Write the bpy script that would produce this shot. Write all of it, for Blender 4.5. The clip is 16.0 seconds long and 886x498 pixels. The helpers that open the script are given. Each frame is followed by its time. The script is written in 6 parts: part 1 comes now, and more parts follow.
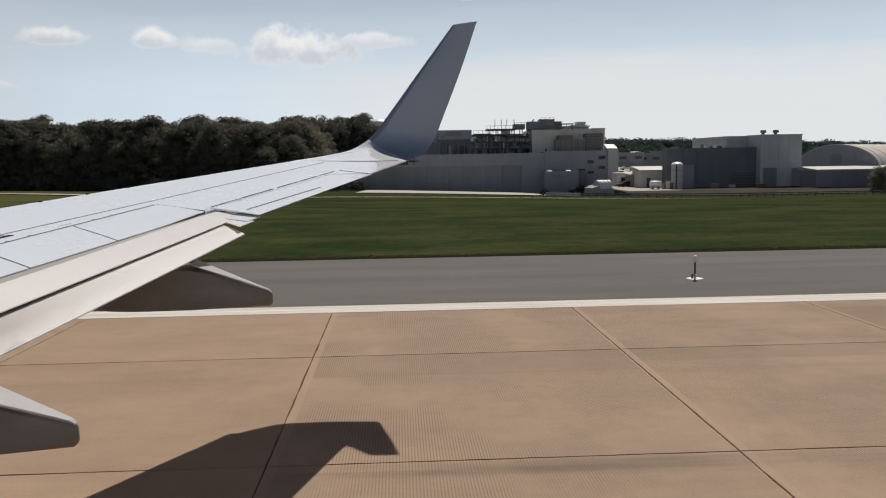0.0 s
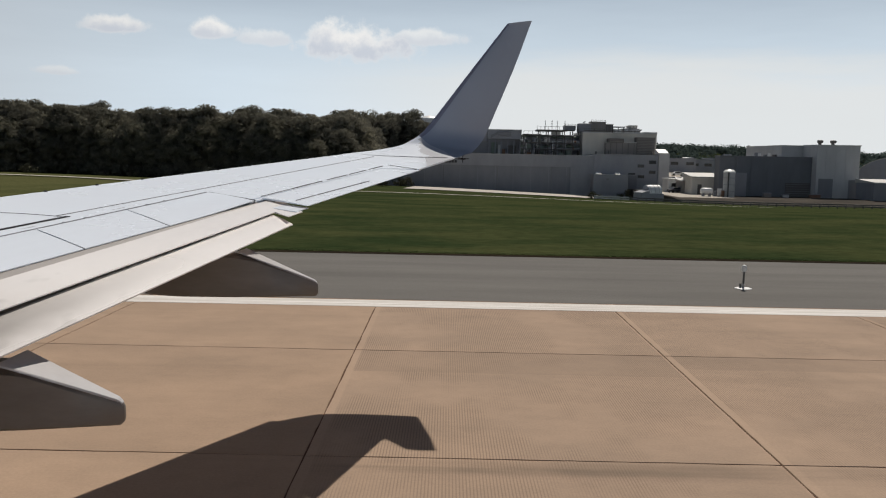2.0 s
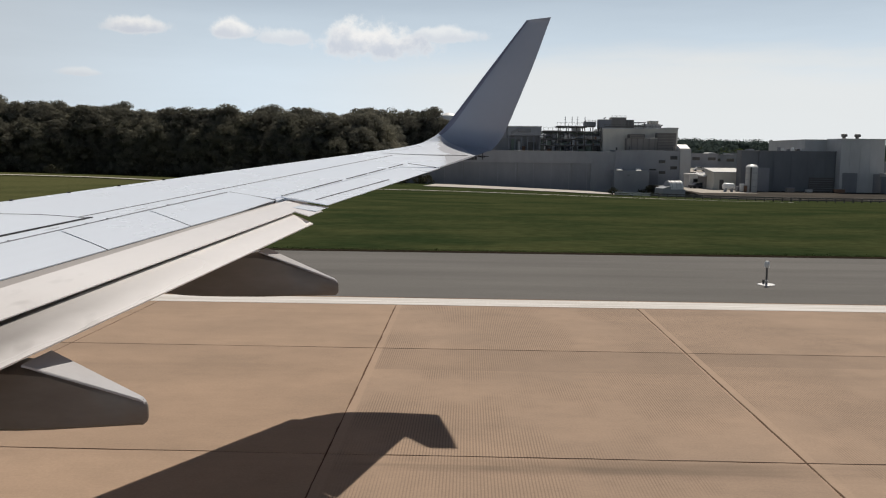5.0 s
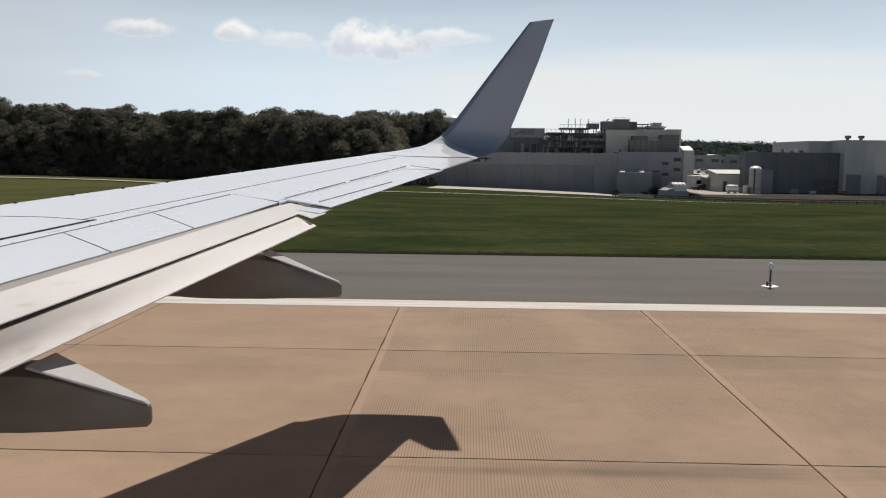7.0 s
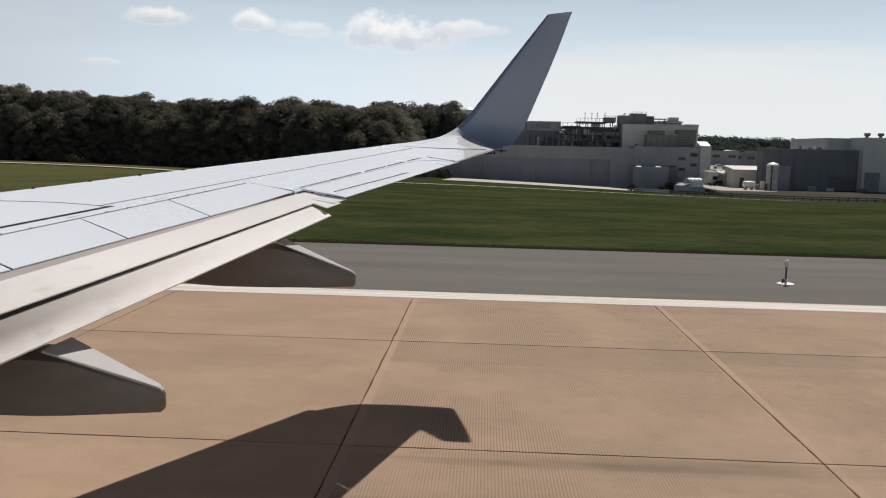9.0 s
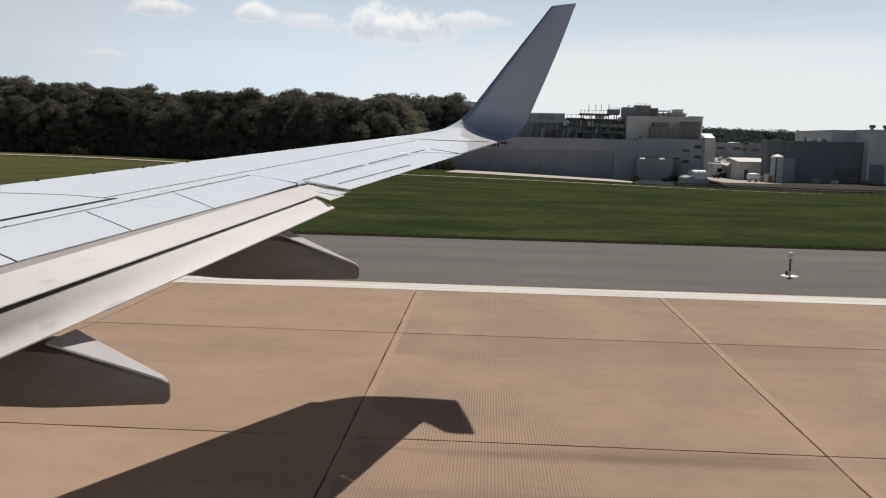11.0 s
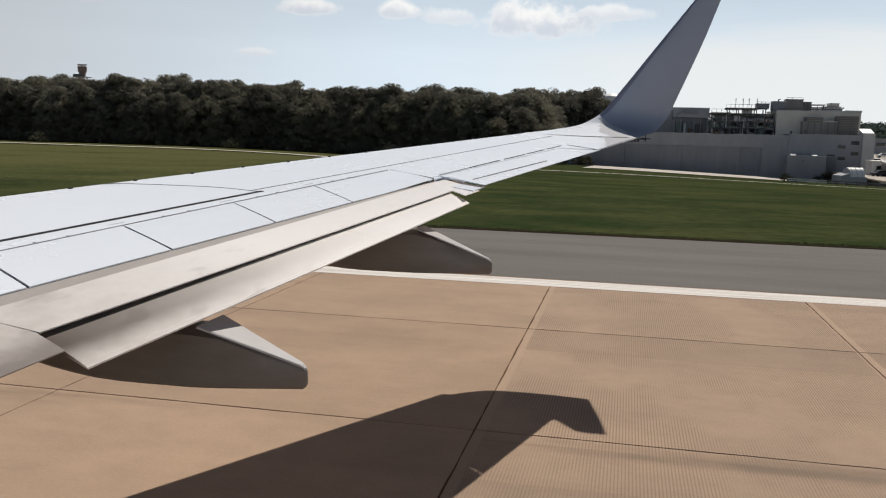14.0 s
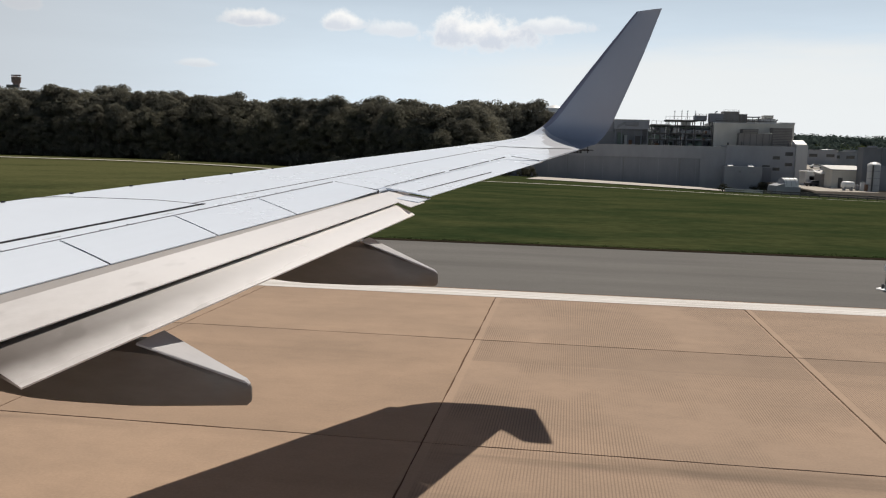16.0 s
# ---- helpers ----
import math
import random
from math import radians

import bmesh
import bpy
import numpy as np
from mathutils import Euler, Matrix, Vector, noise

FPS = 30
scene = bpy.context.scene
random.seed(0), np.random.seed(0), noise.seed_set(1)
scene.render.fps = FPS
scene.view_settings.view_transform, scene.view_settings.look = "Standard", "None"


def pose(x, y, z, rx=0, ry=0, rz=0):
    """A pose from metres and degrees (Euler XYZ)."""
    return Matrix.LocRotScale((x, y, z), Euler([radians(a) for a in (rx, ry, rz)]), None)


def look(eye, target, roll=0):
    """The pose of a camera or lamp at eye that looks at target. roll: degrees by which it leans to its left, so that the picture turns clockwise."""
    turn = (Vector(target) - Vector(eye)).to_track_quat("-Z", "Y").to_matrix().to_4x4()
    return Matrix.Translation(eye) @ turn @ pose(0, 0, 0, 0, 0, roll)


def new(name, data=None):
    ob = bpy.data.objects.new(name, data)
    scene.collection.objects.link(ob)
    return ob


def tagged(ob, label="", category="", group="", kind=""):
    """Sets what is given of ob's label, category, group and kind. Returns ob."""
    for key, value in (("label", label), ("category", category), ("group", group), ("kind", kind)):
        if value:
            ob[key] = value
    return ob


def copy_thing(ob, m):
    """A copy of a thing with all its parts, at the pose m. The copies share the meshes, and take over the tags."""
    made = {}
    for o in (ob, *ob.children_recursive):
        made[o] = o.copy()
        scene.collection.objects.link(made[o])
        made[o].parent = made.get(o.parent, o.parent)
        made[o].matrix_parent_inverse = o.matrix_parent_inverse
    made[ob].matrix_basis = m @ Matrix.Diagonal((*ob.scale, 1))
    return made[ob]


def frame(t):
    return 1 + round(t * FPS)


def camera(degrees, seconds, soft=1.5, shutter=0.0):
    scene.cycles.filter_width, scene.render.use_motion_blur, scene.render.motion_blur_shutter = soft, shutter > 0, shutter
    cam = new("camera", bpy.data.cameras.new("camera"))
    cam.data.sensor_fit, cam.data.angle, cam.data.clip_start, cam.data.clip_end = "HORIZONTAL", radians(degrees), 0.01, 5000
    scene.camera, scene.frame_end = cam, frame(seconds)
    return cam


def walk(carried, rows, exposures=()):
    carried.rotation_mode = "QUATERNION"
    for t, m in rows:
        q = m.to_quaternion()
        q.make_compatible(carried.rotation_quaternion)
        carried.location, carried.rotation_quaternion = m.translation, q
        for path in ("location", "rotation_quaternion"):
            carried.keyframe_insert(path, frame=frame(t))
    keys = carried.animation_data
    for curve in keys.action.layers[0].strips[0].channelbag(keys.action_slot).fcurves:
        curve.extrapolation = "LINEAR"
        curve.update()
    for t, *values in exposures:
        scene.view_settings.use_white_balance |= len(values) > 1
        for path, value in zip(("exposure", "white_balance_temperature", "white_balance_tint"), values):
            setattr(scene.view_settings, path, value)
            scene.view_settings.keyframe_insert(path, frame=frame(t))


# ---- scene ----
cam = camera(54.14, 16.0, soft=1.15)

# rows: seconds, x, y, z, yaw, pitch, roll
ROWS = [
    (0.0, 0.001, 0.000, 3.599, -2.82, -5.93, -0.90),
    (0.5, -0.002, 0.007, 3.597, -1.38, -6.24, -0.16),
    (1.0, -0.004, 0.003, 3.594, 0.24, -6.69, -0.16),
    (1.5, -0.002, -0.007, 3.594, 0.21, -6.62, -0.05),
    (2.0, -0.005, -0.006, 3.592, 0.17, -6.06, 1.15),
    (2.5, -0.002, -0.008, 3.595, 0.17, -5.94, 1.52),
    (3.0, -0.003, -0.005, 3.593, -0.04, -5.76, 1.30),
    (3.5, -0.003, -0.008, 3.597, -0.06, -5.79, 1.16),
    (4.0, -0.001, 0.001, 3.600, 0.61, -6.12, 1.12),
    (4.5, 0.001, -0.001, 3.601, 1.34, -6.27, 0.76),
    (7.0, -0.000, -0.000, 3.600, 1.74, -6.12, 0.58),
    (7.5, 0.000, 0.003, 3.599, 1.89, -6.30, 0.82),
    (8.0, 0.004, 0.000, 3.602, 2.14, -6.58, 0.98),
    (8.5, 0.001, -0.006, 3.600, 2.40, -6.66, 1.26),
    (9.0, -0.002, 0.000, 3.595, 2.66, -6.66, 1.37),
    (9.5, 0.003, -0.004, 3.597, 3.01, -6.70, 1.37),
    (12.0, -0.002, 0.001, 3.597, 2.58, -7.39, 1.31),
    (12.5, 0.000, 0.000, 3.600, 2.09, -7.34, 0.93),
    (13.0, 0.004, -0.002, 3.601, 2.54, -6.60, 1.07),
    (13.5, 0.006, -0.008, 3.603, 5.89, -6.95, 1.44),
    (14.0, 0.016, -0.019, 3.607, 11.85, -7.74, 1.48),
    (14.5, 0.011, -0.019, 3.601, 14.40, -7.69, 1.50),
    (15.0, 0.017, -0.022, 3.607, 14.03, -7.44, 1.34),
    (15.5, 0.011, -0.023, 3.605, 12.18, -6.89, 1.32),
    (16.0, 0.011, 0.002, 3.606, 8.25, -6.89, 1.43),
]
EXPOSURES = [(0.0, -0.12), (4.0, -0.10), (6.6, 0.0), (13.0, 0.0), (14.6, 0.06), (16.0, 0.06)]
walk(cam, [(r[0], pose(r[1], r[2], r[3], 90 + r[5], 0, r[4]) @ pose(0, 0, 0, 0, 0, r[6])) for r in ROWS], EXPOSURES)

# ---- world and sun ----
SUN_WAY = Vector((0.2416, 0.7390, 1.0)).normalized()          # towards the sun
SUN_EL = math.asin(SUN_WAY.z)
SUN_AZ = math.atan2(SUN_WAY.x, SUN_WAY.y)


def nodes_of(tree):
    tree.nodes.clear()

    def n(kind, **kw):
        node = tree.nodes.new(kind)
        for key, value in kw.items():
            if key in node.inputs:
                node.inputs[key].default_value = value
        return node
    return n, tree.links.new


def build_world():
    world = bpy.data.worlds.new("sky")
    world.use_nodes = True
    n, link = nodes_of(world.node_tree)
    out, bg = n("ShaderNodeOutputWorld"), n("ShaderNodeBackground", Strength=0.035)
    sky = n("ShaderNodeTexSky")
    sky.sky_type, sky.sun_disc = "NISHITA", False
    sky.sun_elevation, sky.sun_rotation = SUN_EL, SUN_AZ
    sky.air_density, sky.dust_density, sky.ozone_density, sky.altitude = 0.75, 0.5, 1.0, 40
    way = n("ShaderNodeTexCoord")
    split = n("ShaderNodeSeparateXYZ")
    link(way.outputs["Generated"], split.inputs[0])

    def op(kind, a, b=None, c=None):
        m = n("ShaderNodeMath")
        m.operation = kind
        for i, v in enumerate((a, b, c)):
            if v is None:
                continue
            if isinstance(v, (int, float)):
                m.inputs[i].default_value = v
            else:
                link(v, m.inputs[i])
        return m.outputs[0]

    def smooth(v, lo, hi):
        m = n("ShaderNodeMapRange")
        m.interpolation_type = "SMOOTHSTEP"
        m.inputs["From Min"].default_value, m.inputs["From Max"].default_value = lo, hi
        link(v, m.inputs["Value"])
        return m.outputs[0]

    az, el = op("ARCTAN2", split.outputs["X"], split.outputs["Y"]), op("ARCSINE", split.outputs["Z"])
    # summer haze low down, and a bank of thin veil cloud with a ragged upper edge
    veil_map = n("ShaderNodeMapping")
    veil_map.inputs["Scale"].default_value = (2.2, 2.2, 16.0)
    link(way.outputs["Generated"], veil_map.inputs["Vector"])
    veil = n("ShaderNodeTexNoise", Scale=1.6, Detail=7, Roughness=0.58)
    link(veil_map.outputs[0], veil.inputs["Vector"])
    edge = op("ADD", el, op("MULTIPLY", op("SUBTRACT", veil.outputs["Fac"], 0.5), radians(5.0)))
    bank = op("MULTIPLY", smooth(edge, radians(7.2), radians(4.6)), smooth(az, radians(-16), radians(6)))
    low = smooth(el, radians(15.0), radians(0.0))
    mid = smooth(el, radians(25.0), radians(7.0))
    haze = op("ADD", op("MULTIPLY", low, 0.46), op("MULTIPLY", mid, 0.54))
    haze = op("MINIMUM", op("ADD", haze, op("MULTIPLY", op("SUBTRACT", veil.outputs["Fac"], 0.5), 0.22)), 1.0)
    haze = op("MULTIPLY", op("MAXIMUM", haze, 0.0), mid)
    # heaped clouds: soft ovals in angle, broken up by noise
    grain = n("ShaderNodeTexNoise", Scale=34.0, Detail=8, Roughness=0.62)
    link(way.outputs["Generated"], grain.inputs["Vector"])
    big = n("ShaderNodeTexNoise", Scale=11.0, Detail=3, Roughness=0.5)
    link(way.outputs["Generated"], big.inputs["Vector"])
    wisp = n("ShaderNodeTexNoise", Scale=95.0, Detail=7, Roughness=0.65)
    link(way.outputs["Generated"], wisp.inputs["Vector"])
    total, shade = None, None
    for a, e, wa, we, thick in CLOUDS:
        da, de = op("DIVIDE", op("SUBTRACT", az, radians(a)), radians(wa)), op("DIVIDE", op("SUBTRACT", el, radians(e)), radians(we))
        # flat base, heaped top
        de2 = op("MAXIMUM", op("MULTIPLY", de, -1.7), de)
        d = op("SQRT", op("ADD", op("MULTIPLY", da, da), op("MULTIPLY", de2, de2)))
        d = op("ADD", d, op("MULTIPLY", op("SUBTRACT", grain.outputs["Fac"], 0.5), 1.25))
        d = op("ADD", d, op("MULTIPLY", op("SUBTRACT", big.outputs["Fac"], 0.5), 1.1))
        d = op("ADD", d, op("MULTIPLY", op("SUBTRACT", wisp.outputs["Fac"], 0.5), 0.5))
        cover = op("MULTIPLY", smooth(d, 0.98, 0.50), thick)
        dark = op("MULTIPLY", cover, smooth(op("ADD", de, op("MULTIPLY", op("SUBTRACT", grain.outputs["Fac"], 0.5), 1.7)), 0.62, -0.22))
        total = cover if total is None else op("MAXIMUM", total, cover)
        shade = dark if shade is None else op("MAXIMUM", shade, dark)

    def mix(fac, a, b):
        m = n("ShaderNodeMix")
        m.data_type = "RGBA"
        link(fac, m.inputs["Factor"])
        for sock, val in ((m.inputs["A"], a), (m.inputs["B"], b)):
            if isinstance(val, tuple):
                sock.default_value = (*val, 1)
            else:
                link(val, sock)
        return m.outputs["Result"]
    col = mix(haze, sky.outputs[0], HAZE)
    col = mix(op("MULTIPLY", bank, 0.75), col, BANK)
    col = mix(total, col, CLOUD_LIT)
    col = mix(op("MULTIPLY", shade, 0.9), col, CLOUD_BASE)
    # the sky dims and greys away from the sun
    away = op("MULTIPLY", smooth(az, radians(-10), radians(-46)), smooth(az, radians(-150), radians(-70)))
    col = mix(op("MULTIPLY", op("MULTIPLY", away, mid), 0.85), col, (13.9, 14.4, 15.1))
    link(col, bg.inputs["Color"])
    link(bg.outputs[0], out.inputs["Surface"])
    scene.world = world


HAZE = (21.0, 24.1, 26.8)
BANK = (24.0, 24.1, 23.6)
CLOUD_LIT = (27.9, 27.5, 26.7)
CLOUD_BASE = (17.0, 18.4, 20.8)
# bearing, height, half width, half height (degrees), cover
CLOUDS = [(-6.3, 7.0, 4.6, 2.0, 1.0), (-15.0, 7.5, 1.8, 0.9, 0.9), (-11.6, 7.2, 2.2, 0.9, 0.55), (-2.0, 7.5, 3.0, 0.8, 0.65), (-20.9, 7.4, 2.7, 0.85, 1.0), (-34.0, 7.6, 1.1, 0.9, 0.8),
          (-24.0, 4.6, 1.6, 0.4, 0.5), (7, 10.6, 4.5, 1.1, 0.9), (24, 12.0, 5, 1.6, 0.9), (-17, 10.6, 2.4, 0.7, 0.7)]
build_world()

sun = new("sun", bpy.data.lights.new("sun", "SUN"))
sun.data.energy, sun.data.angle, sun.data.color = 4.5, radians(0.53), (1.0, 0.93, 0.83)
sun.matrix_world = look((0, 0, 60), Vector((0, 0, 60)) - SUN_WAY)

# ---- materials ----


def material(name, base, rough=0.6, metal=0.0, second=None, scale=1.0, amount=0.5, bump=0.0, bump_scale=40.0, spec=0.5, coords="Object", stretch=(1, 1, 1), per_object=0.0, per_island=0.0, fine=0.12, coat=0.0):
    """A painted or mineral surface: two scales of colour variation, fine relief, and roughness that wanders a little."""
    m = bpy.data.materials.new(name)
    m.use_nodes = True
    n, link = nodes_of(m.node_tree)
    out, bsdf = n("ShaderNodeOutputMaterial"), n("ShaderNodeBsdfPrincipled", Roughness=rough, Metallic=metal)
    bsdf.inputs["Specular IOR Level"].default_value = spec
    bsdf.inputs["Coat Weight"].default_value, bsdf.inputs["Coat Roughness"].default_value = coat, 0.12
    link(bsdf.outputs[0], out.inputs["Surface"])
    tc, mp = n("ShaderNodeTexCoord"), n("ShaderNodeMapping")
    mp.inputs["Scale"].default_value = stretch
    link(tc.outputs[coords], mp.inputs["Vector"])
    large = n("ShaderNodeTexNoise", Scale=scale, Detail=6, Roughness=0.6)
    small = n("ShaderNodeTexNoise", Scale=bump_scale, Detail=4, Roughness=0.65)
    link(mp.outputs[0], large.inputs["Vector"]), link(mp.outputs[0], small.inputs["Vector"])
    second = second or tuple(c * 0.72 for c in base)
    ramp = n("ShaderNodeMapRange")
    ramp.inputs["From Min"].default_value, ramp.inputs["From Max"].default_value = 0.35, 0.68
    ramp.inputs["To Max"].default_value = amount
    link(large.outputs["Fac"], ramp.inputs["Value"])
    mixer = n("ShaderNodeMix")
    mixer.data_type = "RGBA"
    mixer.inputs["A"].default_value, mixer.inputs["B"].default_value = (*base, 1), (*second, 1)
    link(ramp.outputs[0], mixer.inputs["Factor"])
    hsv = n("ShaderNodeHueSaturation")
    link(mixer.outputs["Result"], hsv.inputs["Color"])
    val = n("ShaderNodeMapRange")
    val.inputs["To Min"].default_value, val.inputs["To Max"].default_value = 1 - fine, 1 + fine
    link(small.outputs["Fac"], val.inputs["Value"])
    last = val.outputs[0]
    for weight, kind, socket in ((per_object, "ShaderNodeObjectInfo", "Random"), (per_island, "ShaderNodeNewGeometry", "Random Per Island")):
        if weight:
            info, r2, mul = n(kind), n("ShaderNodeMapRange"), n("ShaderNodeMath")
            r2.inputs["To Min"].default_value, r2.inputs["To Max"].default_value = 1 - weight, 1 + weight
            mul.operation = "MULTIPLY"
            link(info.outputs[socket], r2.inputs["Value"])
            link(r2.outputs[0], mul.inputs[0]), link(last, mul.inputs[1])
            last = mul.outputs[0]
    link(last, hsv.inputs["Value"])
    link(hsv.outputs[0], bsdf.inputs["Base Color"])
    rr = n("ShaderNodeMapRange")
    rr.inputs["To Min"].default_value, rr.inputs["To Max"].default_value = max(0.03, rough - 0.08), min(1, rough + 0.08)
    link(large.outputs["Fac"], rr.inputs["Value"])
    link(rr.outputs[0], bsdf.inputs["Roughness"])
    if bump:
        b = n("ShaderNodeBump", Strength=bump, Distance=0.02)
        link(small.outputs["Fac"], b.inputs["Height"])
        link(b.outputs[0], bsdf.inputs["Normal"])
    return m


def concrete_material(name, base, dark, slab):
    """Grooved runway concrete: saw-cut grooves across the runway, plain beside the joints, with stains and tyre marks along it."""
    m = bpy.data.materials.new(name)
    m.use_nodes = True
    n, link = nodes_of(m.node_tree)
    out, bsdf = n("ShaderNodeOutputMaterial"), n("ShaderNodeBsdfPrincipled", Roughness=0.85)
    bsdf.inputs["Specular IOR Level"].default_value = 0.05
    bsdf.inputs["Diffuse Roughness"].default_value = 0.05
    link(bsdf.outputs[0], out.inputs["Surface"])
    tc, geo, info = n("ShaderNodeTexCoord"), n("ShaderNodeNewGeometry"), n("ShaderNodeObjectInfo")

    def op(kind, a, b=None):
        q = n("ShaderNodeMath")
        q.operation = kind
        for i, v in enumerate((a, b)):
            if isinstance(v, (int, float)):
                q.inputs[i].default_value = v
            elif v is not None:
                link(v, q.inputs[i])
        return q.outputs[0]

    def noise_at(scale, stretch, detail=5, rough=0.6):
        mp, t = n("ShaderNodeMapping"), n("ShaderNodeTexNoise", Scale=scale, Detail=detail, Roughness=rough)
        mp.inputs["Scale"].default_value = stretch
        link(geo.outputs["Position"], mp.inputs["Vector"]), link(mp.outputs[0], t.inputs["Vector"])
        return t.outputs["Fac"]

    def rng(v, a, b, c=0.0, d=1.0):
        q = n("ShaderNodeMapRange")
        for key, val in (("From Min", a), ("From Max", b), ("To Min", c), ("To Max", d)):
            q.inputs[key].default_value = val
        link(v, q.inputs["Value"])
        return q.outputs[0]

    def mix(fac, a, b):
        q = n("ShaderNodeMix")
        q.data_type = "RGBA"
        link(fac, q.inputs["Factor"])
        for sock, val in ((q.inputs["A"], a), (q.inputs["B"], b)):
            if isinstance(val, tuple):
                sock.default_value = (*val, 1)
            else:
                link(val, sock)
        return q.outputs["Result"]
    blotch = noise_at(0.35, (1, 1.6, 1))
    streak = noise_at(1.0, (0.07, 1.1, 1), 6)
    fine = noise_at(28.0, (1, 1, 1), 4)
    mottle = noise_at(2.6, (0.8, 1, 1), 7, 0.68)
    col = mix(rng(blotch, 0.34, 0.64, 0, 0.6), base, dark)
    col = mix(rng(mottle, 0.45, 0.72, 0, 0.28), col, tuple(c * 0.84 for c in dark))
    col = mix(rng(streak, 0.54, 0.78, 0, 0.22), col, tuple(c * 0.66 for c in dark))
    pos = n("ShaderNodeSeparateXYZ")
    link(geo.outputs["Position"], pos.inputs[0])
    groove_h = None
    if slab:
        loc = n("ShaderNodeSeparateXYZ")
        link(tc.outputs["Object"], loc.inputs[0])
        wave = op("SINE", op("MULTIPLY", pos.outputs["X"], 2 * math.pi / 0.0381))
        cut = rng(wave, 0.0, 0.8)
        inside = op("MULTIPLY", rng(loc.outputs["X"], -2.745, -2.72), rng(loc.outputs["X"], 2.83, 2.81))
        worn = rng(noise_at(0.30, (1, 0.55, 1), 4), 0.43, 0.51, 0.0, 1.0)
        strength = op("MULTIPLY", op("MULTIPLY", inside, worn), rng(info.outputs["Random"], 0.0, 0.45, 0.40, 1.0))
        cut = op("MULTIPLY", cut, strength)
        col = mix(op("MULTIPLY", cut, 0.40), col, tuple(c * 0.42 for c in dark))
        col = mix(op("MULTIPLY", op("SUBTRACT", 1.0, inside), 0.50), col, tuple(c * 1.06 for c in base))
        # passes of the grooving machine: the stretch beyond each slab's own line is cut deeper and holds more dirt
        start = rng(info.outputs["Random"], 0, 1, -3.6, 3.6)
        lane = op("MULTIPLY", op("MULTIPLY", inside, op("GREATER_THAN", loc.outputs["Y"], start)), op("LESS_THAN", loc.outputs["Y"], op("ADD", start, 2.6)))
        col = mix(op("MULTIPLY", lane, 0.30), col, tuple(c * 0.80 for c in dark))
        groove_h = cut
    tone = n("ShaderNodeHueSaturation")
    link(col, tone.inputs["Color"])
    link(op("MULTIPLY", rng(fine, 0.2, 0.8, 0.90, 1.10), rng(info.outputs["Random"], 0, 1, 0.93, 1.05)), tone.inputs["Value"])
    # rubber left along the wheel path
    rub = op("MULTIPLY", rng(op("ABSOLUTE", op("ADD", pos.outputs["Y"], -9.72)), 0.30, 0.02), rng(noise_at(0.9, (0.10, 1, 1), 4), 0.40, 0.58, 0, 0.75))
    col = mix(rub, tone.outputs[0], (0.09, 0.072, 0.058))
    link(col, bsdf.inputs["Base Color"])
    b = n("ShaderNodeBump", Strength=0.22, Distance=0.005)
    height = fine if groove_h is None else op("SUBTRACT", op("MULTIPLY", fine, 0.4), groove_h)
    link(height, b.inputs["Height"])
    link(b.outputs[0], bsdf.inputs["Normal"])
    return m


def grass_material():
    m = material("grass", (0.024, 0.036, 0.015), 0.95, second=(0.056, 0.062, 0.026), scale=0.42, amount=0.95, bump=0.9, bump_scale=5.0, spec=0.0, coords="Object", stretch=(0.30, 0.55, 1), fine=0.6)
    # paler, yellower growth in broad drifts towards the wood
    tree = m.node_tree
    hsv = next(q for q in tree.nodes if q.type == "HUE_SAT")
    old = hsv.inputs["Color"].links[0].from_socket
    tc, wide, sep = tree.nodes.new("ShaderNodeTexCoord"), tree.nodes.new("ShaderNodeTexNoise"), tree.nodes.new("ShaderNodeSeparateXYZ")
    wide.inputs["Scale"].default_value, wide.inputs["Detail"].default_value = 0.05, 5
    along, add, pale_drift, mixer = (tree.nodes.new(k) for k in ("ShaderNodeMapRange", "ShaderNodeMath", "ShaderNodeMapRange", "ShaderNodeMix"))
    along.inputs["From Min"].default_value, along.inputs["From Max"].default_value = 0.0, -55.0
    along.inputs["To Min"].default_value, along.inputs["To Max"].default_value = -0.28, 0.20
    pale_drift.inputs["From Min"].default_value, pale_drift.inputs["From Max"].default_value = 0.40, 0.66
    mixer.data_type = "RGBA"
    mixer.inputs["B"].default_value = (0.080, 0.082, 0.036, 1)
    for a, b in ((tc.outputs["Object"], wide.inputs["Vector"]), (tc.outputs["Object"], sep.inputs[0]), (sep.outputs["X"], along.inputs["Value"]), (along.outputs[0], add.inputs[0]),
                 (wide.outputs["Fac"], add.inputs[1]), (add.outputs[0], pale_drift.inputs["Value"]), (pale_drift.outputs[0], mixer.inputs["Factor"]), (old, mixer.inputs["A"]), (mixer.outputs["Result"], hsv.inputs["Color"])):
        tree.links.new(a, b)
    return m


